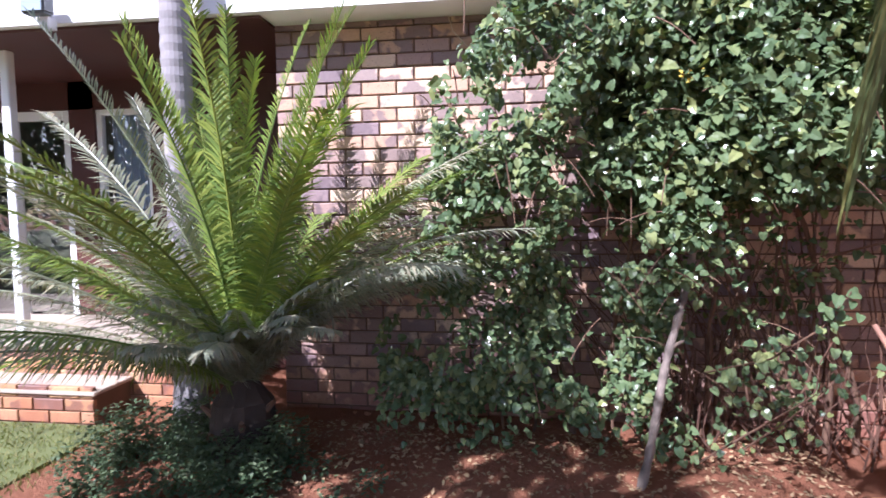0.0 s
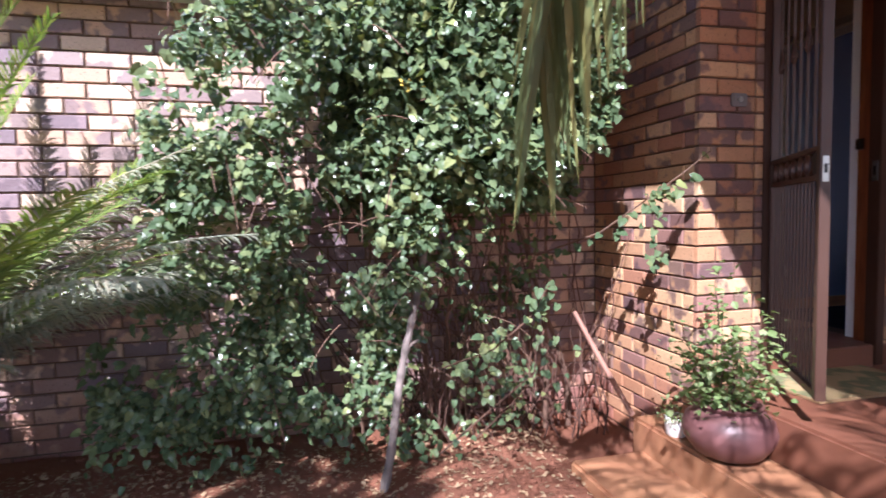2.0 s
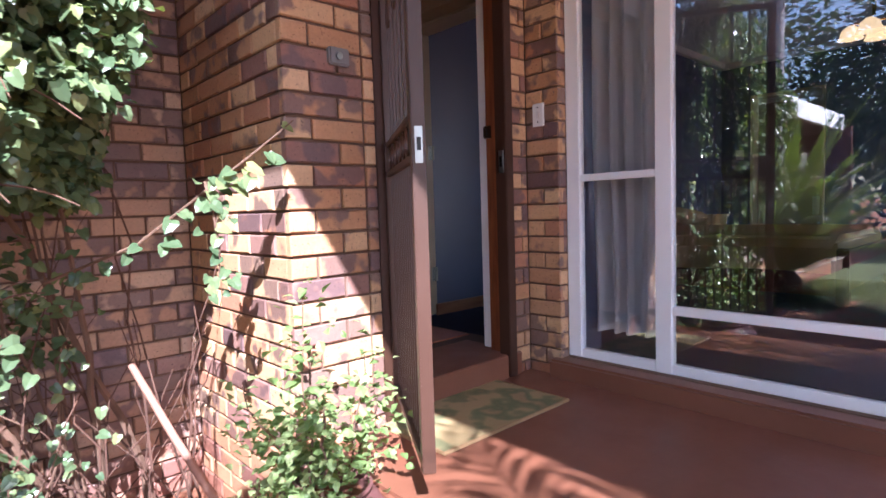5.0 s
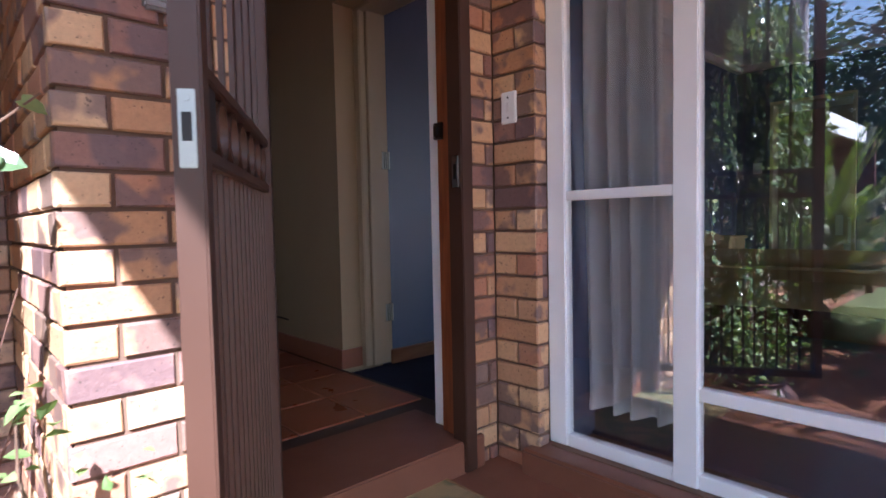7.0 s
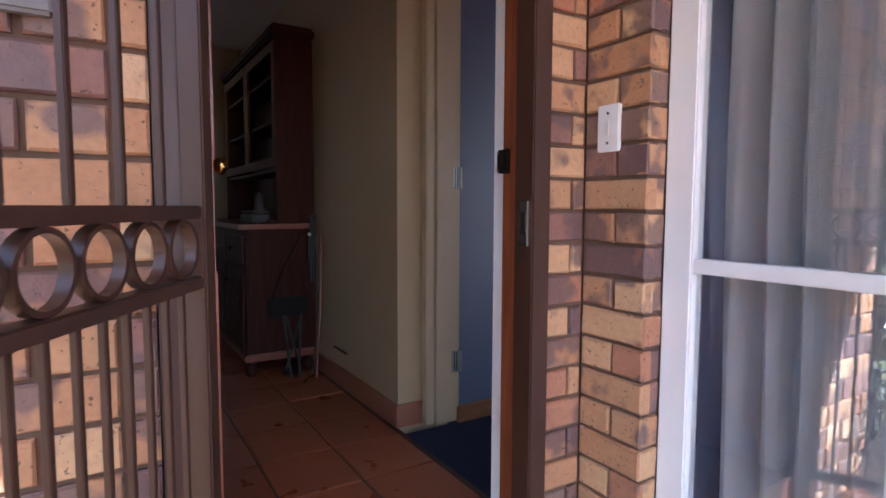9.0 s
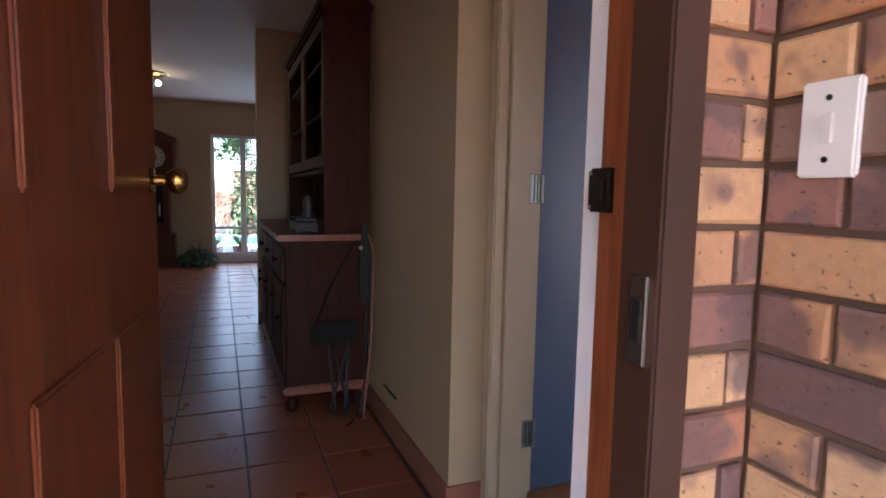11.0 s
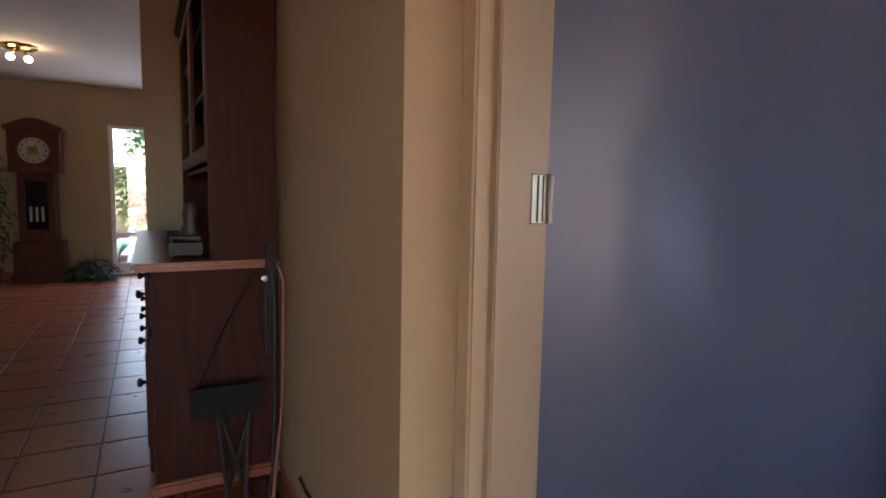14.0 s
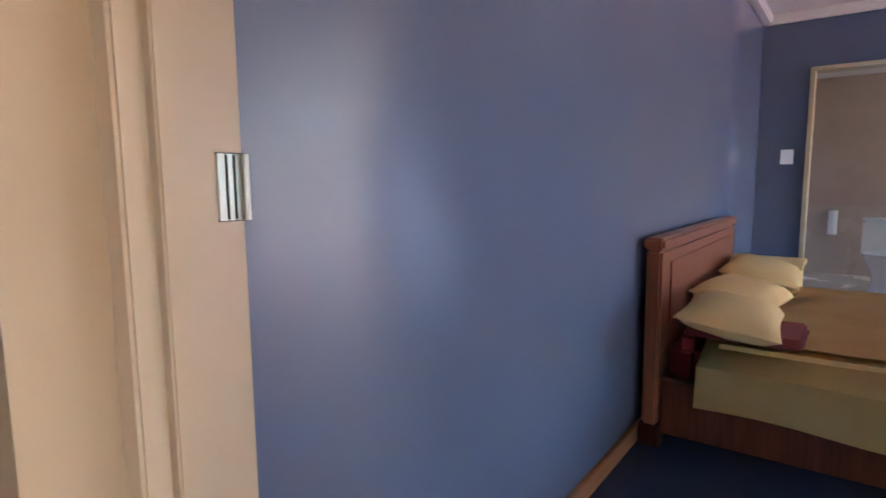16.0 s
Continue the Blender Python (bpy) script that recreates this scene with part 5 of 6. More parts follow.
for k in range(3):
    part("strap", tube(bmesh.new(), [(0.01 * k, 0.0, 0.02), (0.012 * k - 0.01, -0.012, -0.12), (0.015 * k - 0.015, -0.012, -0.28), (0.012 * k - 0.01, -0.008, -0.40)], [0.006, 0.012, 0.014, 0.006], 7), BLACKM, bag)
bm = lathe(bmesh.new(), [(0.004, 0), (0.011, 0.004), (0.011, 0.010), (0.004, 0.012)], 14)
bmesh.ops.rotate(bm, verts=bm.verts, matrix=Matrix.Rotation(radians(90), 3, "X"))
bmesh.ops.translate(bm, verts=bm.verts, vec=(-0.02, -0.018, -0.10))
part("metal_tag", bm, STEEL, bag)
part("peg", boxes((-0.01, 0.0, 0.0, 0.03, 0.034, 0.02)), DARKWOOD, bag)
BAGCLOTH = plain("black_fabric", (0.006, 0.006, 0.006), 1.0)
stand = thing("folding_stool", "folded black stool leaning against the dresser's side", "stool", (3.47, 5.31, HALL))
part("seat", boxes((0.0, 0.0, 0.37, 0.24, 0.045, 0.49), bevel=0.016), BAGCLOTH, stand)
part("seat_flap", boxes((-0.004, -0.006, 0.45, 0.244, -0.0005, 0.497), bevel=0.002), BAGCLOTH, stand)
for x0, x1, y0 in ((0.09, 0.12, -0.03), (0.20, 0.17, -0.035), (0.10, 0.20, 0.03), (0.21, 0.10, 0.03)):
    leg = part("leg", tube(bmesh.new(), ((x0, 0.02, 0.40), ((x0 + x1) / 2, (0.02 + y0) / 2, 0.2), (x1, y0, 0.012)), 0.008, 8), BLACKM, stand, smooth=True)
    part("rubber_foot", tube(bmesh.new(), ((x1, y0, 0.0), (x1, y0, 0.03)), 0.011, 8), BAGCLOTH, leg)
part("strap", tube(bmesh.new(), ((0.03, 0.03, 0.49), (0.12, 0.04, 0.70), (0.20, 0.04, 0.84), (0.26, 0.04, 0.94)), 0.004, 6), BAGCLOTH, stand)
conduit = thing("wall_cable", "short dark cable fixed above the hall skirting", "cable", (3.796, 4.98, 0.80))
part("cable", tube(bmesh.new(), ((-0.001, 0.10, 0.0), (-0.006, 0.0, 0.004), (-0.001, -0.10, 0.0)), 0.006, 6), BLACKM, conduit)

# ---- dining room ----
def chair(at, turn, label):
    th = thing("dining_chair", label, "chair", at, turn, group="chairs round the table")
    for s in (-1, 1):
        part("back_post", tube(bmesh.new(), ((s * 0.20, 0.0, 0.44), (s * 0.205, -0.01, 0.62), (s * 0.21, -0.045, 0.86), (s * 0.212, -0.07, 0.98)), (0.021, 0.020, 0.019, 0.017), 8), DARKWOOD, th, smooth=True)
        part("leg", tube(bmesh.new(), ((s * 0.20, 0.0, 0.44), (s * 0.205, 0.02, 0.33), (s * 0.20, 0.0, 0.18), (s * 0.205, -0.035, 0.05), (s * 0.21, -0.055, 0.012)), (0.024, 0.028, 0.017, 0.014, 0.022), 10), DARKWOOD, th, smooth=True)
        part("leg", tube(bmesh.new(), ((s * 0.21, 0.40, 0.42), (s * 0.225, 0.425, 0.34), (s * 0.215, 0.41, 0.18), (s * 0.215, 0.42, 0.05), (s * 0.225, 0.44, 0.014)), (0.026, 0.032, 0.018, 0.014, 0.024), 10), DARKWOOD, th, smooth=True)
        part("side_rail", boxes((s * 0.205 - 0.012, 0.02, 0.385, s * 0.205 + 0.012, 0.39, 0.435), bevel=0.003), DARKWOOD, th)
    part("seat", boxes((-0.235, -0.01, 0.436, 0.235, 0.43, 0.472), bevel=0.012), DARKWOOD, th)
    for z, h, y in ((0.90, 0.075, -0.058), (0.60, 0.055, -0.012)):
        bm = bmesh.new()
        n = 10
        lo = [bm.verts.new((-0.20 + 0.40 * k / n, y + 0.018 - 0.018 * math.sin(math.pi * k / n), z)) for k in range(n + 1)]
        hi = [bm.verts.new((-0.20 + 0.40 * k / n, y + 0.014 - 0.018 * math.sin(math.pi * k / n), z + h + 0.02 * math.sin(math.pi * k / n))) for k in range(n + 1)]
        for k in range(n):
            bm.faces.new((lo[k], lo[k + 1], hi[k + 1], hi[k]))
        bmesh.ops.solidify(bm, geom=bm.faces[:], thickness=0.02)
        part("back_rail", bm, DARKWOOD, th, smooth=True)
    for k in range(5):
        x = -0.13 + 0.065 * k
        part("spindle", tube(bmesh.new(), [(x, -0.028 - 0.034 * q - 0.016, 0.645 + 0.27 * q) for q in (0, 0.15, 0.3, 0.5, 0.7, 0.85, 1)], (0.007, 0.012, 0.008, 0.013, 0.008, 0.012, 0.007), 8), DARKWOOD, th, smooth=True)
    return th


c1 = chair((2.25, 7.47, HALL), 90, "dark carved wooden dining chair with spindle back")
for x, y, a in ((2.25, 6.80, 90), (2.24, 6.13, 91), (1.45, 8.45, 178), (0.75, 7.30, -90), (0.75, 6.5, -90)):
    copy_thing(c1, pose(x, y, HALL, 0, 0, a))
table = thing("dining_table", "long dark polished wooden dining table", "table", (1.48, 6.75, HALL))
part("tabletop", boxes((-0.50, -1.35, 0.72, 0.50, 1.35, 0.755), bevel=0.012), DARKWOOD, table)
part("apron", boxes((-0.42, -1.22, 0.63, 0.42, 1.22, 0.7195), bevel=0.004), DARKWOOD, table)
for x in (-0.40, 0.40):
    for y in (-1.2, 1.2):
        part("leg", lathe(bmesh.new(), [(0.03, 0.0), (0.038, 0.05), (0.028, 0.12), (0.045, 0.30), (0.03, 0.48), (0.048, 0.56), (0.048, 0.63)], 14, (x, y, 0)), DARKWOOD, table, smooth=True)

clock = thing("longcase_clock", "tall dark wooden longcase clock with a round silver dial", "clock", (2.16, 11.72, HALL))
part("base", boxes((-0.29, -0.16, 0.0, 0.29, 0.24, 0.10), (-0.26, -0.14, 0.10, 0.26, 0.24, 0.50), bevel=0.012), CLOCKWOOD, clock)
trunk_c = part("trunk", boxes((-0.19, -0.10, 0.50, 0.19, 0.22, 1.36), bevel=0.008), CLOCKWOOD, clock)
part("trunk_window", boxes((-0.11, -0.105, 0.66, 0.11, -0.1005, 1.26)), plain("dark_clock_glass", (0.01, 0.01, 0.01), 0.08), trunk_c)
for x in (-0.06, 0.0, 0.06):
    part("weight", tube(bmesh.new(), ((x, -0.112, 0.76), (x, -0.112, 0.94)), 0.014, 10), STEEL, clock, smooth=True)
hood = bmesh.new()
box(hood, -0.26, -0.15, 1.36, 0.26, 0.24, 1.86, bevel=0.008)
part("hood", hood, CLOCKWOOD, clock)
bm = bmesh.new()
n = 18
prof = [(-0.29, 0.0)] + [(-0.29 + 0.58 * k / n, 0.05 + 0.10 * math.sin(math.pi * k / n) ** 1.4) for k in range(n + 1)] + [(0.29, 0.0)]
fr = [bm.verts.new((x, -0.17, 1.86 + z)) for x, z in prof]
bk = [bm.verts.new((x, 0.24, 1.86 + z)) for x, z in prof]
bm.faces.new(fr)
bm.faces.new(list(reversed(bk)))
for k in range(len(fr)):
    bm.faces.new((fr[k], bk[k], bk[(k + 1) % len(fr)], fr[(k + 1) % len(fr)]))
part("pediment", bm, CLOCKWOOD, clock)
bm = lathe(bmesh.new(), [(0.004, 0.0), (0.155, 0.0), (0.155, 0.006), (0.004, 0.008)], 36)
bmesh.ops.rotate(bm, verts=bm.verts, matrix=Matrix.Rotation(radians(90), 3, "X"))
bmesh.ops.translate(bm, verts=bm.verts, vec=(0, -0.151, 1.62))
dial = part("dial", bm, plain("silvered_dial", (0.42, 0.40, 0.36), 0.3, 0.6, scale=25, vary=0.3), clock, "silvered round clock dial")
for k in range(12):
    a = k * math.pi / 6
    part("hour_mark", boxes((0.125 * math.sin(a) - 0.008, -0.1615, 1.62 + 0.125 * math.cos(a) - 0.012, 0.125 * math.sin(a) + 0.008, -0.1595, 1.62 + 0.125 * math.cos(a) + 0.012)), BLACKM, dial)
part("centre", boxes((-0.05, -0.1612, 1.57, 0.05, -0.1596, 1.67), bevel=0.0), BRASS, dial)
part("hand", tube(bmesh.new(), ((0, -0.165, 1.62), (0.03, -0.165, 1.72)), 0.004, 6), BLACKM, dial)
part("hand", tube(bmesh.new(), ((0, -0.167, 1.62), (-0.06, -0.167, 1.66)), 0.005, 6), BLACKM, dial)


def indoor_plant(at, label, h, spread, n, size, stemmed):
    th = thing("house_plant", label, "house plant", at)
    part("pot", lathe(bmesh.new(), [(0.09, 0.0), (0.13, 0.18), (0.14, 0.20), (0.125, 0.20), (0.11, 0.17), (0.02, 0.165)], 20), plain("terracotta_pot", (0.28, 0.11, 0.06), 0.8), th, smooth=True)
    for k in range(5):
        a = k * 1.26
        e = Vector((spread * 0.5 * math.cos(a), spread * 0.5 * math.sin(a), h * (0.6 + 0.1 * k)))
        part("stem", tube(bmesh.new(), ((0, 0, 0.16), e * 0.5 + Vector((0, 0, 0.1)), e), (0.008, 0.006, 0.003), 5), STEMW, th)
    bm = bmesh.new()
    for k in range(n):
        f = rng.random()
        z = (0.25 if stemmed else 0.05) + (h - 0.2) * f
        rad = spread * (1.0 - 0.55 * f if stemmed else 1.0 - 0.7 * f * f) * math.sqrt(rng.random())
        a = rng.uniform(0, 6.28)
        leaf(bm, Vector((rad * math.cos(a), rad * math.sin(a), z)), Vector((math.cos(a), math.sin(a), rng.gauss(-0.5, 0.4))), Vector((0, 0, 1)), size * rng.uniform(0.7, 1.2), size * 0.5, 0.3)
    tagged(part("leaves", bm, TREELEAF, th), kind="stuff")
    return th


indoor_plant((1.68, 11.55, HALL), "slender leafy house plant beside the clock", 1.55, 0.30, 330, 0.10, True)
indoor_plant((2.72, 11.66, HALL), "bushy low house plant by the glass door", 0.40, 0.28, 420, 0.10, False)

lamp = thing("ceiling_light", "brass ceiling spotlight fitting with glowing bulbs", "ceiling light", (2.33, 9.9, 3.10))
part("rose", lathe(bmesh.new(), [(0.14, 0.0), (0.15, -0.015), (0.12, -0.035), (0.02, -0.04)], 28), BRASS, lamp, smooth=True)


def glow(name, c, strength):
    m = bpy.data.materials.new(name)
    m.use_nodes = True
    b = m.node_tree.nodes["Principled BSDF"]
    b.inputs["Base Color"].default_value = (*c, 1)
    b.inputs["Emission Color"].default_value = (*c, 1)
    b.inputs["Emission Strength"].default_value = strength
    return m


BULB = glow("warm_bulb", (1.0, 0.72, 0.38), 4)
for dx, dy in ((-0.05, -0.05), (0.06, 0.0)):
    part("arm", tube(bmesh.new(), ((dx * 0.4, dy * 0.4, -0.035), (dx, dy, -0.085)), 0.01, 8), BRASS, lamp)
    bm = bmesh.new()
    bmesh.ops.create_uvsphere(bm, u_segments=14, v_segments=10, radius=0.03)
    bmesh.ops.translate(bm, verts=bm.verts, vec=(dx * 1.2, dy * 1.2, -0.12))
    part("bulb", bm, BULB, lamp, "glowing warm bulb", smooth=True)
blamp = thing("ceiling_light", "petal-shaped glowing bedroom ceiling light", "ceiling light", (6.6, 2.0, 3.22))
part("rose", lathe(bmesh.new(), [(0.08, 0.0), (0.085, -0.02), (0.02, -0.04), (0.012, -0.55), (0.03, -0.57)], 20), BRASS, blamp, smooth=True)
PETAL = glow("petal_shade_glow", (1.0, 0.70, 0.36), 0.28)
for k in range(4):
    a = k * 1.571
    part("shade", lathe(bmesh.new(), [(0.02, 0.0), (0.06, -0.03), (0.075, -0.08), (0.085, -0.10), (0.07, -0.085), (0.015, -0.01)], 14, (0.14 * math.cos(a), 0.14 * math.sin(a), -0.56)), PETAL, blamp, "glowing glass petal shade", smooth=True)
    part("arm", tube(bmesh.new(), ((0, 0, -0.56), (0.14 * math.cos(a), 0.14 * math.sin(a), -0.555)), 0.008, 6), BRASS, blamp)

# cupboard panels seen in the opening of the back wall
for i, (x0, x1) in enumerate(((0.66, 1.238), (1.25, 1.56))):
    th = thing("cupboard_door", "tall cream cupboard door in the passage", "cupboard", (0, 0, 0), group="passage cupboards")
    part("panel", boxes((x0, 12.45, HALL, x1, 12.49, 2.60), bevel=0.004), JAMBPAINT, th)
    part("knob", boxes((x0 + 0.04, 12.43, 1.55, x0 + 0.06, 12.4495, 1.60), bevel=0.003), JAMBPAINT, th)

gd = thing("glass_door", "white framed glass garden door with a security trellis", "glass door", kind="structure")
for r in ((2.92, 12.03, HALL, 2.975, 12.10, 2.62), (3.36, 12.03, HALL, 3.44, 12.10, 2.62), (4.54, 12.03, HALL, 4.60, 12.10, 2.62), (3.98, 12.03, HALL, 4.04, 12.10, 2.62)):
    part("stile", boxes(r, bevel=0.004), WHITE, gd)
for x0, x1 in ((2.975, 3.36), (3.44, 3.98), (4.04, 4.54)):
    for z0, z1 in ((HALL, 0.75), (1.13, 1.165), (2.57, 2.62)):
        part("rail", boxes((x0, 12.035, z0, x1, 12.095, z1), bevel=0.003), WHITE, gd)
    for z0, z1 in ((0.75, 1.13), (1.165, 2.57)):
        p = part("pane", boxes((x0, 12.06, z0, x1, 12.064, z1)), GLASS, gd)
        p.visible_shadow = False
for k in range(14):
    x = 3.46 + 0.08 * k
    part("security_bar", tube(bmesh.new(), ((x, 12.16, HALL), (x, 12.16, 2.6)), 0.006, 6), BLACKM, gd)
structure("paving_back", boxes((-6, 12.2, 0.2, 14, 40, 0.55)), plain("pale_paving", (0.52, 0.46, 0.40), 0.85, vary=0.2), "pale sunlit paving behind the house", "paving")
structure("wall_garden_back", boxes((-6, 19.0, 0.5, 14, 19.2, 2.3)), plain("ochre_garden_wall", (0.42, 0.30, 0.19), 0.9), "ochre garden wall behind the house", "wall")
pool = structure("water_pool", boxes((0.5, 15.5, 0.55, 6.0, 18.0, 0.556)), plain("pool_water", (0.15, 0.42, 0.50), 0.08), "blue swimming pool water", "water")
for i in range(5):
    th = thing("garden_shrub", "leafy sunlit shrub against the back garden wall", "shrub", (0.4 + 1.5 * i, 18.4, 0.55), group="back garden shrubs")
    bm = bmesh.new()
    for k in range(1500):
        d = Vector((rng.gauss(0, 1), rng.gauss(0, 1), rng.gauss(0, 1))).normalized() * (0.6 + 0.4 * rng.random())
        leaf(bm, Vector((d.x * 0.8, d.y * 0.6, 1.45 + d.z * 1.45)), d, Vector((0, 0, 1)), 0.16, 0.09, 0.2)
    tagged(part("leaves", bm, TREELEAF, th), kind="stuff")
    for k in range(5):
        part("stem", tube(bmesh.new(), ((0, 0, 0), (0.3 * math.cos(k * 1.3), 0.2 * math.sin(k * 1.3), 1.2)), (0.03, 0.01), 6), STEMW, th)
for i in range(3):
    th = thing("patio_plant", "spiky potted plant outside the glass door", "potted plant", (2.95 + 0.42 * i, 12.75 + 0.1 * i, 0.55), group="patio pots")
    part("pot", lathe(bmesh.new(), [(0.09, 0), (0.13, 0.2), (0.14, 0.22), (0.12, 0.22), (0.03, 0.2)], 16), plain("patio_pot", (0.30, 0.13, 0.08), 0.8), th, smooth=True)
    bm = bmesh.new()
    for k in range(60):
        a = rng.uniform(0, 6.28)
        blade(bm, Vector((0, 0, 0.2)), Vector((0.6 * math.cos(a), 0.6 * math.sin(a), 1 + rng.random())), Vector((math.sin(a), -math.cos(a), 0.3)), rng.uniform(0.25, 0.5), 0.02, 0.3)
    tagged(part("leaves", bm, POTLEAF, th), kind="stuff")

# ---- bedroom and bathroom ----
structure("skirting_bedroom", boxes((4.086, 4.150, HALL - 0.01, 9.498, 4.1695, 0.665), bevel=0.004), SKIRTWOOD, "varnished wooden skirting along the blue wall", "skirting")
structure("cornice_bedroom", boxes((4.11, 4.09, 3.14, 9.41, 4.1695, 3.2195), (9.42, -0.55, 3.14, 9.4995, 4.1695, 3.2195), bevel=0.012), CEILING, "white plaster cornice of the bedroom", "cornice")

swin = thing("window_3", "white framed bedroom window in the blue wall", "window", kind="structure")
for r in ((7.2, -0.74, 0.60, 7.25, -0.68, 2.75), (9.31, -0.74, 0.60, 9.36, -0.68, 2.75), (7.25, -0.74, 0.60, 9.31, -0.68, 0.65), (7.25, -0.74, 2.70, 9.31, -0.68, 2.75), (8.255, -0.74, 0.65, 8.305, -0.68, 2.70)):
    part("frame", boxes(r, bevel=0.004), WHITE, swin)
for x0, x1 in ((7.25, 8.255), (8.305, 9.31)):
    p = part("pane", boxes((x0, -0.712, 0.65, x1, -0.708, 2.70)), GLASS, swin)
    p.visible_shadow = False
CLOTHY = plain("mustard_bedspread", (0.62, 0.38, 0.14), 0.95, vary=0.1, scale=20, bump=0.25)
SHEETC = plain("cream_sheet", (0.58, 0.42, 0.18), 0.95, vary=0.08, scale=20, bump=0.25)
PILLOWC = plain("cream_pillow", (0.62, 0.44, 0.20), 0.95, vary=0.08, scale=20, bump=0.25)
REDC = plain("red_cushion", (0.22, 0.02, 0.025), 0.9, scale=20)
MAROONC = plain("maroon_blanket", (0.17, 0.03, 0.035), 0.95, scale=20, bump=0.3)
bed = thing("bed", "wooden double bed with mustard spread and cream pillows", "bed", (6.08, 4.10, HALL - 0.01))
part("headboard", boxes((0.0, -0.035, 0.10, 1.78, 0.035, 0.90), (-0.01, -0.045, 0.90, 1.79, 0.045, 0.955), bevel=0.012), REDWOOD, bed)
part("headboard_panel", boxes((0.14, -0.043, 0.55, 1.64, -0.0355, 0.84), bevel=0.006), REDWOOD, bed)
for x in (0.0, 1.70):
    part("head_post", boxes((x, -0.05, 0.0, x + 0.08, 0.045, 0.10), bevel=0.006), DARKWOOD, bed)
    part("side_rail", boxes((x + 0.01, -2.0, 0.07, x + 0.05, -0.046, 0.33), bevel=0.008), CLOCKWOOD, bed)
    part("foot_post", boxes((x, -2.08, 0.0, x + 0.08, -2.0, 0.42), bevel=0.01), DARKWOOD, bed)
part("footboard", boxes((0.08, -2.06, 0.10, 1.70, -2.02, 0.40), bevel=0.008), DARKWOOD, bed)
part("base", boxes((0.055, -1.99, 0.16, 1.695, -0.06, 0.275), bevel=0.01), DARKWOOD, bed)
part("mattress", boxes((0.05, -1.99, 0.276, 1.72, -0.21, 0.50), bevel=0.05), SHEETC, bed)
part("mattress_head", boxes((0.05, -0.2095, 0.276, 1.72, -0.06, 0.50), bevel=0.05), REDC, bed, "red covered head end of the mattress")


def draped(x0, y0, x1, y1, z, drop, mat, name, parent):
    bm = bmesh.new()
    nx, ny = 26, 30
    vs = []
    for j in range(ny + 1):
        row = []
        for i in range(nx + 1):
            u, v = i / nx, j / ny
            x, y = x0 + (x1 - x0) * u, y0 + (y1 - y0) * v
            e = min(u * (x1 - x0), (1 - u) * (x1 - x0))
            zz = z + 0.006 * noise.noise((x * 5, y * 5, 1)) + 0.01 * noise.noise((x * 2, y * 2, 7))
            side = 3 - i if i < 3 else (i - nx + 3 if i > nx - 3 else 0)
            if side and drop:
                x = (x0 - 0.008 * side if i < 3 else x1 + 0.008 * side) + 0.010 * math.sin(y * 9) * side / 3
                zz = z - drop * side / 3 - 0.012 * math.sin(y * 5) * side / 3
            row.append(bm.verts.new((x, y, zz)))
        vs.append(row)
    for a, b in zip(vs, vs[1:]):
        for i in range(nx):
            bm.faces.new((a[i], a[i + 1], b[i + 1], b[i]))
    bmesh.ops.solidify(bm, geom=bm.faces[:], thickness=0.006)
    ob = part(name, bm, mat, parent, smooth=True)
    return ob


sheet = draped(-0.03, -1.98, 1.78, -0.20, 0.512, 0.27, SHEETC, "sheet", bed)
spread = draped(0.10, -1.97, 1.66, -0.23, 0.526, 0.0, CLOTHY, "bedspread", bed)


def pillow(at, turn, tilt, w, d, h, mat, label, name="pillow"):
    th = thing(name, label, "pillow", at, group="bed pillows")
    bm = bmesh.new()
    n = 16
    for s in (-1, 1):
        g = [[bm.verts.new(((u - 0.5) * w * (1 - 0.10 * (2 * abs(v - 0.5)) ** 2 * (1 - 2 * abs(u - 0.5))), (v - 0.5) * d * (1 - 0.12 * (1 - (2 * abs(u - 0.5)) ** 2) * 0.6),
                            s * h / 2 * (max(0, (1 - (2 * u - 1) ** 4) * (1 - (2 * v - 1) ** 4))) ** 0.6 + 0.01 * noise.noise((u * 4, v * 4, s + at[0])))) for u in [i / n for i in range(n + 1)]] for v in [i / n for i in range(n + 1)]]
        for a, b in zip(g, g[1:]):
            for i in range(n):
                bm.faces.new((a[i], a[i + 1], b[i + 1], b[i]))
    bmesh.ops.remove_doubles(bm, verts=bm.verts, dist=0.002)
    ob = part("cushion", bm, mat, th, smooth=True)
    th.matrix_world = pose(*at, tilt, 0, turn)
    return th


blanket = thing("folded_blanket", "folded maroon blanket under the pillows", "blanket", (6.12, 3.86, HALL + 0.52))
part("fold", boxes((0.0, -0.33, 0.0, 0.36, 0.12, 0.022), bevel=0.010), MAROONC, blanket)
part("fold", boxes((0.01, -0.32, 0.0225, 0.35, 0.11, 0.042), bevel=0.009), MAROONC, blanket)
pillow((6.15, 3.79, HALL + 0.63), 4, 8, 0.56, 0.38, 0.13, PILLOWC, "plump cream pillow on the maroon blanket")
pillow((6.78, 3.84, HALL + 0.61), -6, 10, 0.56, 0.38, 0.13, PILLOWC, "cream pillow leaning behind another")
pillow((7.45, 3.84, HALL + 0.63), 3, 10, 0.66, 0.42, 0.15, SHEETC, "pale cream pillow at the far side")
side_table = thing("bedside_table", "small pale bedside table beyond the bed", "bedside table", (8.15, 3.90, HALL - 0.01))
part("carcass", boxes((-0.22, -0.22, 0.08, 0.22, 0.22, 0.60), bevel=0.006), SHEETC, side_table)
part("top", boxes((-0.24, -0.24, 0.60, 0.24, 0.24, 0.63), bevel=0.006), SHEETC, side_table)
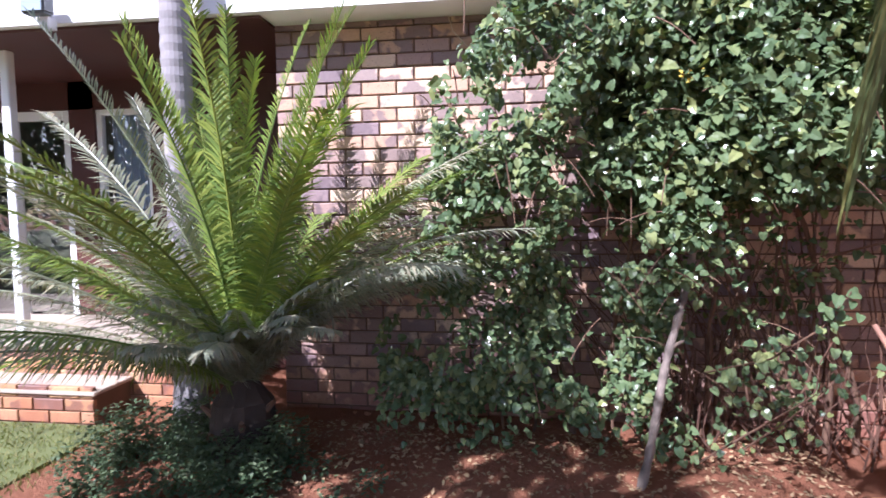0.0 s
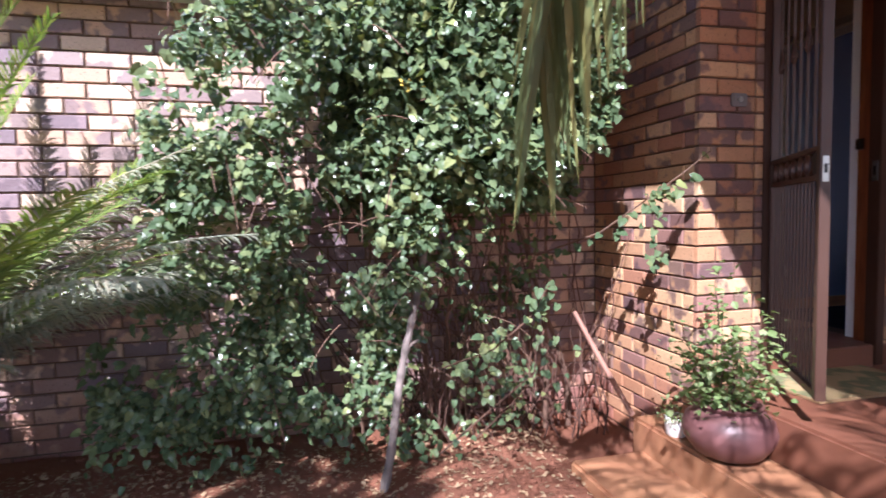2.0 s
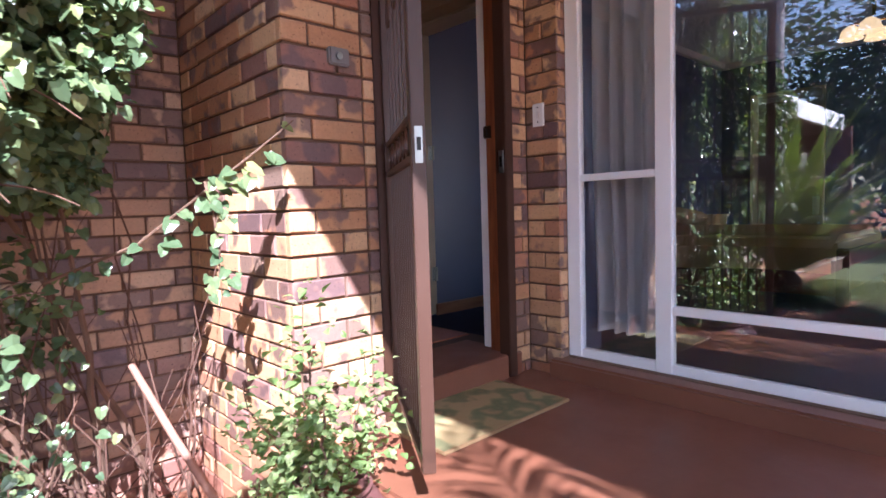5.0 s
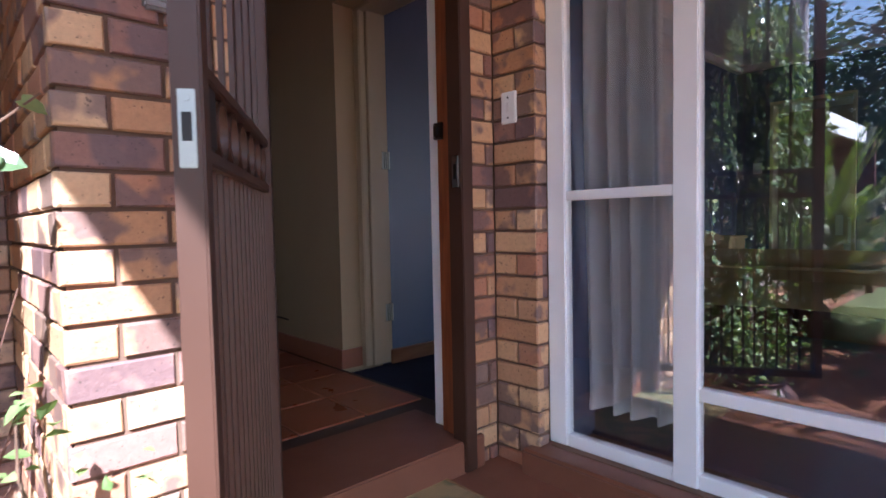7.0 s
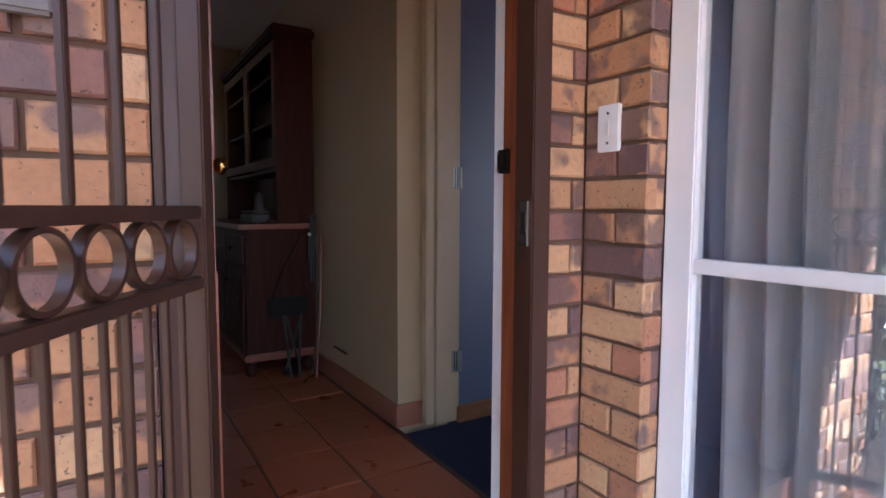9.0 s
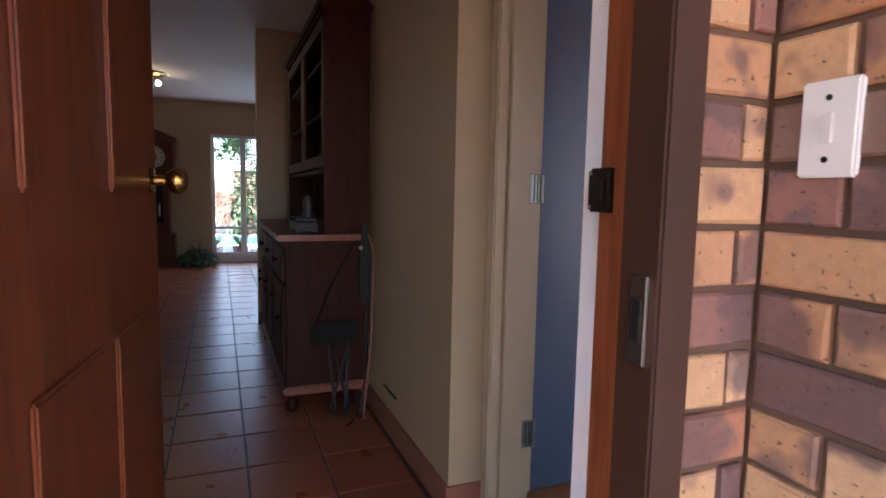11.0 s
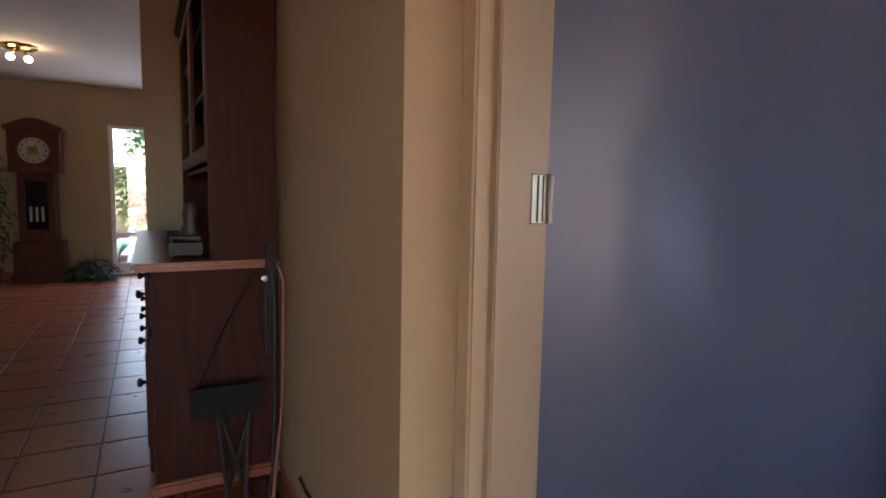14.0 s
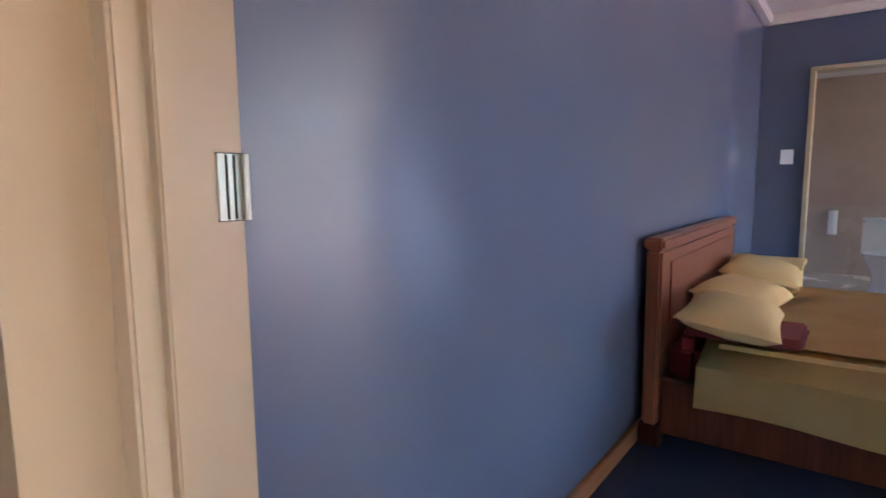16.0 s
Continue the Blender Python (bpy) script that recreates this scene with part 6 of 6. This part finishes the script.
for x in (-0.19, 0.19):
    for y in (-0.19, 0.19):
        part("leg", boxes((x - 0.02, y - 0.02, 0.0, x + 0.02, y + 0.02, 0.08)), SHEETC, side_table)
bsw = thing("light_switch", "white switch plate on the blue wall", "light switch", (9.4995, 3.93, 1.98))
part("plate", boxes((-0.010, -0.05, -0.065, 0.002, 0.05, 0.065), bevel=0.003), WHITE, bsw)
part("rocker", boxes((-0.014, -0.012, -0.02, -0.0095, 0.012, 0.02), bevel=0.001), WHITE, bsw)

bathf = thing("door_frame_bathroom", "cream painted bathroom door frame", "door frame", kind="structure")
for r in ((9.46, 3.755, 0.58, 9.66, 3.79, 2.74), (9.46, 2.95, 0.58, 9.66, 2.985, 2.74), (9.46, 2.985, 2.705, 9.66, 3.755, 2.74)):
    part("jamb", boxes(r, bevel=0.005), JAMBPAINT, bathf)
BATHTILE = plain("pinkish_bath_tile", (0.46, 0.33, 0.26), 0.3, vary=0.08)
BATHLOW = plain("pale_bath_tile", (0.50, 0.40, 0.33), 0.25, vary=0.06)
structure("floor_bathroom", boxes((9.64, 1.6, 0.4, 12.1, 4.6, 0.60)), plain("pale_bath_floor", (0.58, 0.54, 0.48), 0.25, vary=0.08), "pale bathroom floor", "floor")
structure("wall_bathroom", boxes((12.0, 1.6, 1.45, 12.1, 4.6, 3.0), (9.64, 4.5, 0.6, 12.0, 4.6, 3.0), (9.64, 1.5, 0.6, 12.1, 1.6, 3.0)), BATHTILE, "pinkish bathroom wall", "wall")
bw = structure("wall_bathroom_low", boxes((12.0, 1.6, 0.6, 12.1, 4.6, 1.45)), BATHLOW, "pale tiled lower bathroom wall", "wall")
structure("ceiling_bathroom", boxes((9.64, 1.5, 3.0, 12.1, 4.6, 3.1)), CEILING, "white bathroom ceiling", "ceiling")
CERAMIC = plain("white_ceramic", (0.80, 0.80, 0.80), 0.12, vary=0.02)
wc = thing("toilet", "white ceramic toilet with closed seat", "toilet", (10.75, 3.13, 0.60))
bm = lathe(bmesh.new(), [(0.13, 0.0), (0.135, 0.02), (0.10, 0.10), (0.105, 0.20), (0.16, 0.32), (0.185, 0.39), (0.18, 0.405), (0.02, 0.405)], 24)
bmesh.ops.scale(bm, verts=bm.verts, vec=(1.25, 1, 1))
part("bowl", bm, CERAMIC, wc, smooth=True)
bm = lathe(bmesh.new(), [(0.02, 0.407), (0.19, 0.407), (0.195, 0.418), (0.185, 0.43), (0.02, 0.432)], 24)
bmesh.ops.scale(bm, verts=bm.verts, vec=(1.22, 1, 1))
part("seat", bm, CERAMIC, wc, smooth=True)
part("cistern", boxes((0.25, -0.2, 0.36, 0.42, 0.2, 0.74), bevel=0.02), CERAMIC, wc)
part("cistern_lid", boxes((0.24, -0.21, 0.7405, 0.43, 0.21, 0.765), bevel=0.008), CERAMIC, wc)
holder = thing("towel_holder", "white paper roll on a steel holder in the bathroom", "holder", (11.99, 3.62, 1.40))
part("bracket", boxes((-0.05, -0.012, 0.0, 0.008, 0.012, 0.03), bevel=0.003), STEEL, holder)
part("roll", tube(bmesh.new(), ((-0.06, 0, -0.30), (-0.06, 0, -0.005)), 0.05, 16), CERAMIC, holder, smooth=True)

# ---- tiles of the hall floor ----
TX, TY = 0.318, 0.336
tile_mesh = mesh_of("tile", boxes((-TX / 2 + 0.005, -TY / 2 + 0.005, -0.01, TX / 2 - 0.005, TY / 2 - 0.005, 0.0), bevel=0.002), TILE)
rest = []
count = 0
for j in range(-1, 27):
    for i in range(-16, 11):
        x, y = 3.135 + TX * (i + 0.5), 3.507 + TY * (j + 0.5)
        if not (-1.2 < x < 6.1 and 3.35 < y < 12.1):
            continue
        inside = (2.42 < x < 3.79 and y < 7.55) or (y > 7.68 and x > 2.0) or (x < 2.42 and y > 4.7)
        if not inside:
            continue
        if 2.0 < x < 3.9 and count < 290:
            ob = new("tile", tile_mesh)
            ob.parent, ob.location = hall_floor, (x, y, HALL + 0.0005 * ((i * 7 + j * 3) % 4))
            count += 1
        else:
            rest.append((x, y))
bm = bmesh.new()
hx, hy = TX / 2 - 0.005, TY / 2 - 0.005
for x, y in rest:
    q = [[bm.verts.new((x + sx * (hx - c), y + sy * (hy - c), z)) for sx, sy in ((-1, -1), (1, -1), (1, 1), (-1, 1))] for z, c in ((HALL - 0.008, 0), (HALL - 0.002, 0), (HALL, 0.003))]
    for a, b in zip(q, q[1:]):
        for k in range(4):
            bm.faces.new((a[k], a[(k + 1) % 4], b[(k + 1) % 4], b[k]))
    bm.faces.new(q[2])
tagged(part("tiles", bm, TILE, hall_floor), kind="stuff")

# ---- bricks ----
BH, BL, JOINT = 0.075, 0.222, 0.011
brick_meshes = {}


def brick_mesh(length, k, clay):
    key = (round(length, 3), k, clay.name)
    if key not in brick_meshes:
        g = random.Random(k * 13 + int(length * 1000))
        bm = bmesh.new()
        w, hh, d, c = length / 2, BH / 2, 0.034, 0.0045
        j = lambda: g.uniform(-0.0016, 0.0016)
        back = [bm.verts.new((sx * w, d, sz * hh)) for sx, sz in ((-1, -1), (1, -1), (1, 1), (-1, 1))]
        mid = [bm.verts.new((sx * w + j(), c, sz * hh + j())) for sx, sz in ((-1, -1), (1, -1), (1, 1), (-1, 1))]
        front = [bm.verts.new((sx * (w - c) + j(), 0.0 + j(), sz * (hh - c) + j())) for sx, sz in ((-1, -1), (1, -1), (1, 1), (-1, 1))]
        for a, b in ((back, mid), (mid, front)):
            for i in range(4):
                bm.faces.new((a[i], a[(i + 1) % 4], b[(i + 1) % 4], b[i]))
        bm.faces.new(front)
        brick_meshes[key] = mesh_of("brick", bm, clay)
    return brick_meshes[key]


def lay(parent, origin, turn, length, z0, z1, pattern, near=lambda a, z: True, limit=300, clay=BRICK):
    """Bricks on a wall face. origin: its start; turn: which way its length runs (0 along +x, facing -y; -90 along -y, facing -x)."""
    joined, n, row = [], 0, 0
    m = pose(*origin, 0, 0, turn)
    g = random.Random(int(abs(origin[0]) * 100 + turn))
    z = 0.006
    while z < z1:
        if z + BH > z0:
            a = 0.0
            cuts = pattern[row % len(pattern)]
            i = 0
            while a < length - 0.03:
                L = min(cuts[i] if i < len(cuts) else BL, length - a)
                if L > 0.02:
                    at = m @ Vector((a + L / 2, g.uniform(-0.0015, 0.0015), z + BH / 2))
                    me = brick_mesh(L, g.randrange(3), clay)
                    mm = Matrix.Translation(at) @ pose(0, 0, 0, g.uniform(-0.4, 0.4), 0, turn + g.uniform(-0.4, 0.4))
                    if n < limit and near(a, z):
                        ob = new("brick", me)
                        ob.parent, ob.matrix_basis = parent, mm
                        n += 1
                    else:
                        joined.append((me, mm))
                a += L + JOINT
                i += 1
        z += BH + JOINT
        row += 1
    if joined:
        vs, fs = [], []
        for me, mm in joined:
            k = len(vs)
            vs += [mm @ v.co for v in me.vertices]
            fs += [[k + q for q in p.vertices] for p in me.polygons]
        me = bpy.data.meshes.new("bricks")
        me.from_pydata([tuple(v) for v in vs], [], fs)
        me.materials.append(clay)
        ob = new("bricks", me)
        ob.parent = parent
        tagged(ob, kind="stuff")


S, HB = BL, 0.1055
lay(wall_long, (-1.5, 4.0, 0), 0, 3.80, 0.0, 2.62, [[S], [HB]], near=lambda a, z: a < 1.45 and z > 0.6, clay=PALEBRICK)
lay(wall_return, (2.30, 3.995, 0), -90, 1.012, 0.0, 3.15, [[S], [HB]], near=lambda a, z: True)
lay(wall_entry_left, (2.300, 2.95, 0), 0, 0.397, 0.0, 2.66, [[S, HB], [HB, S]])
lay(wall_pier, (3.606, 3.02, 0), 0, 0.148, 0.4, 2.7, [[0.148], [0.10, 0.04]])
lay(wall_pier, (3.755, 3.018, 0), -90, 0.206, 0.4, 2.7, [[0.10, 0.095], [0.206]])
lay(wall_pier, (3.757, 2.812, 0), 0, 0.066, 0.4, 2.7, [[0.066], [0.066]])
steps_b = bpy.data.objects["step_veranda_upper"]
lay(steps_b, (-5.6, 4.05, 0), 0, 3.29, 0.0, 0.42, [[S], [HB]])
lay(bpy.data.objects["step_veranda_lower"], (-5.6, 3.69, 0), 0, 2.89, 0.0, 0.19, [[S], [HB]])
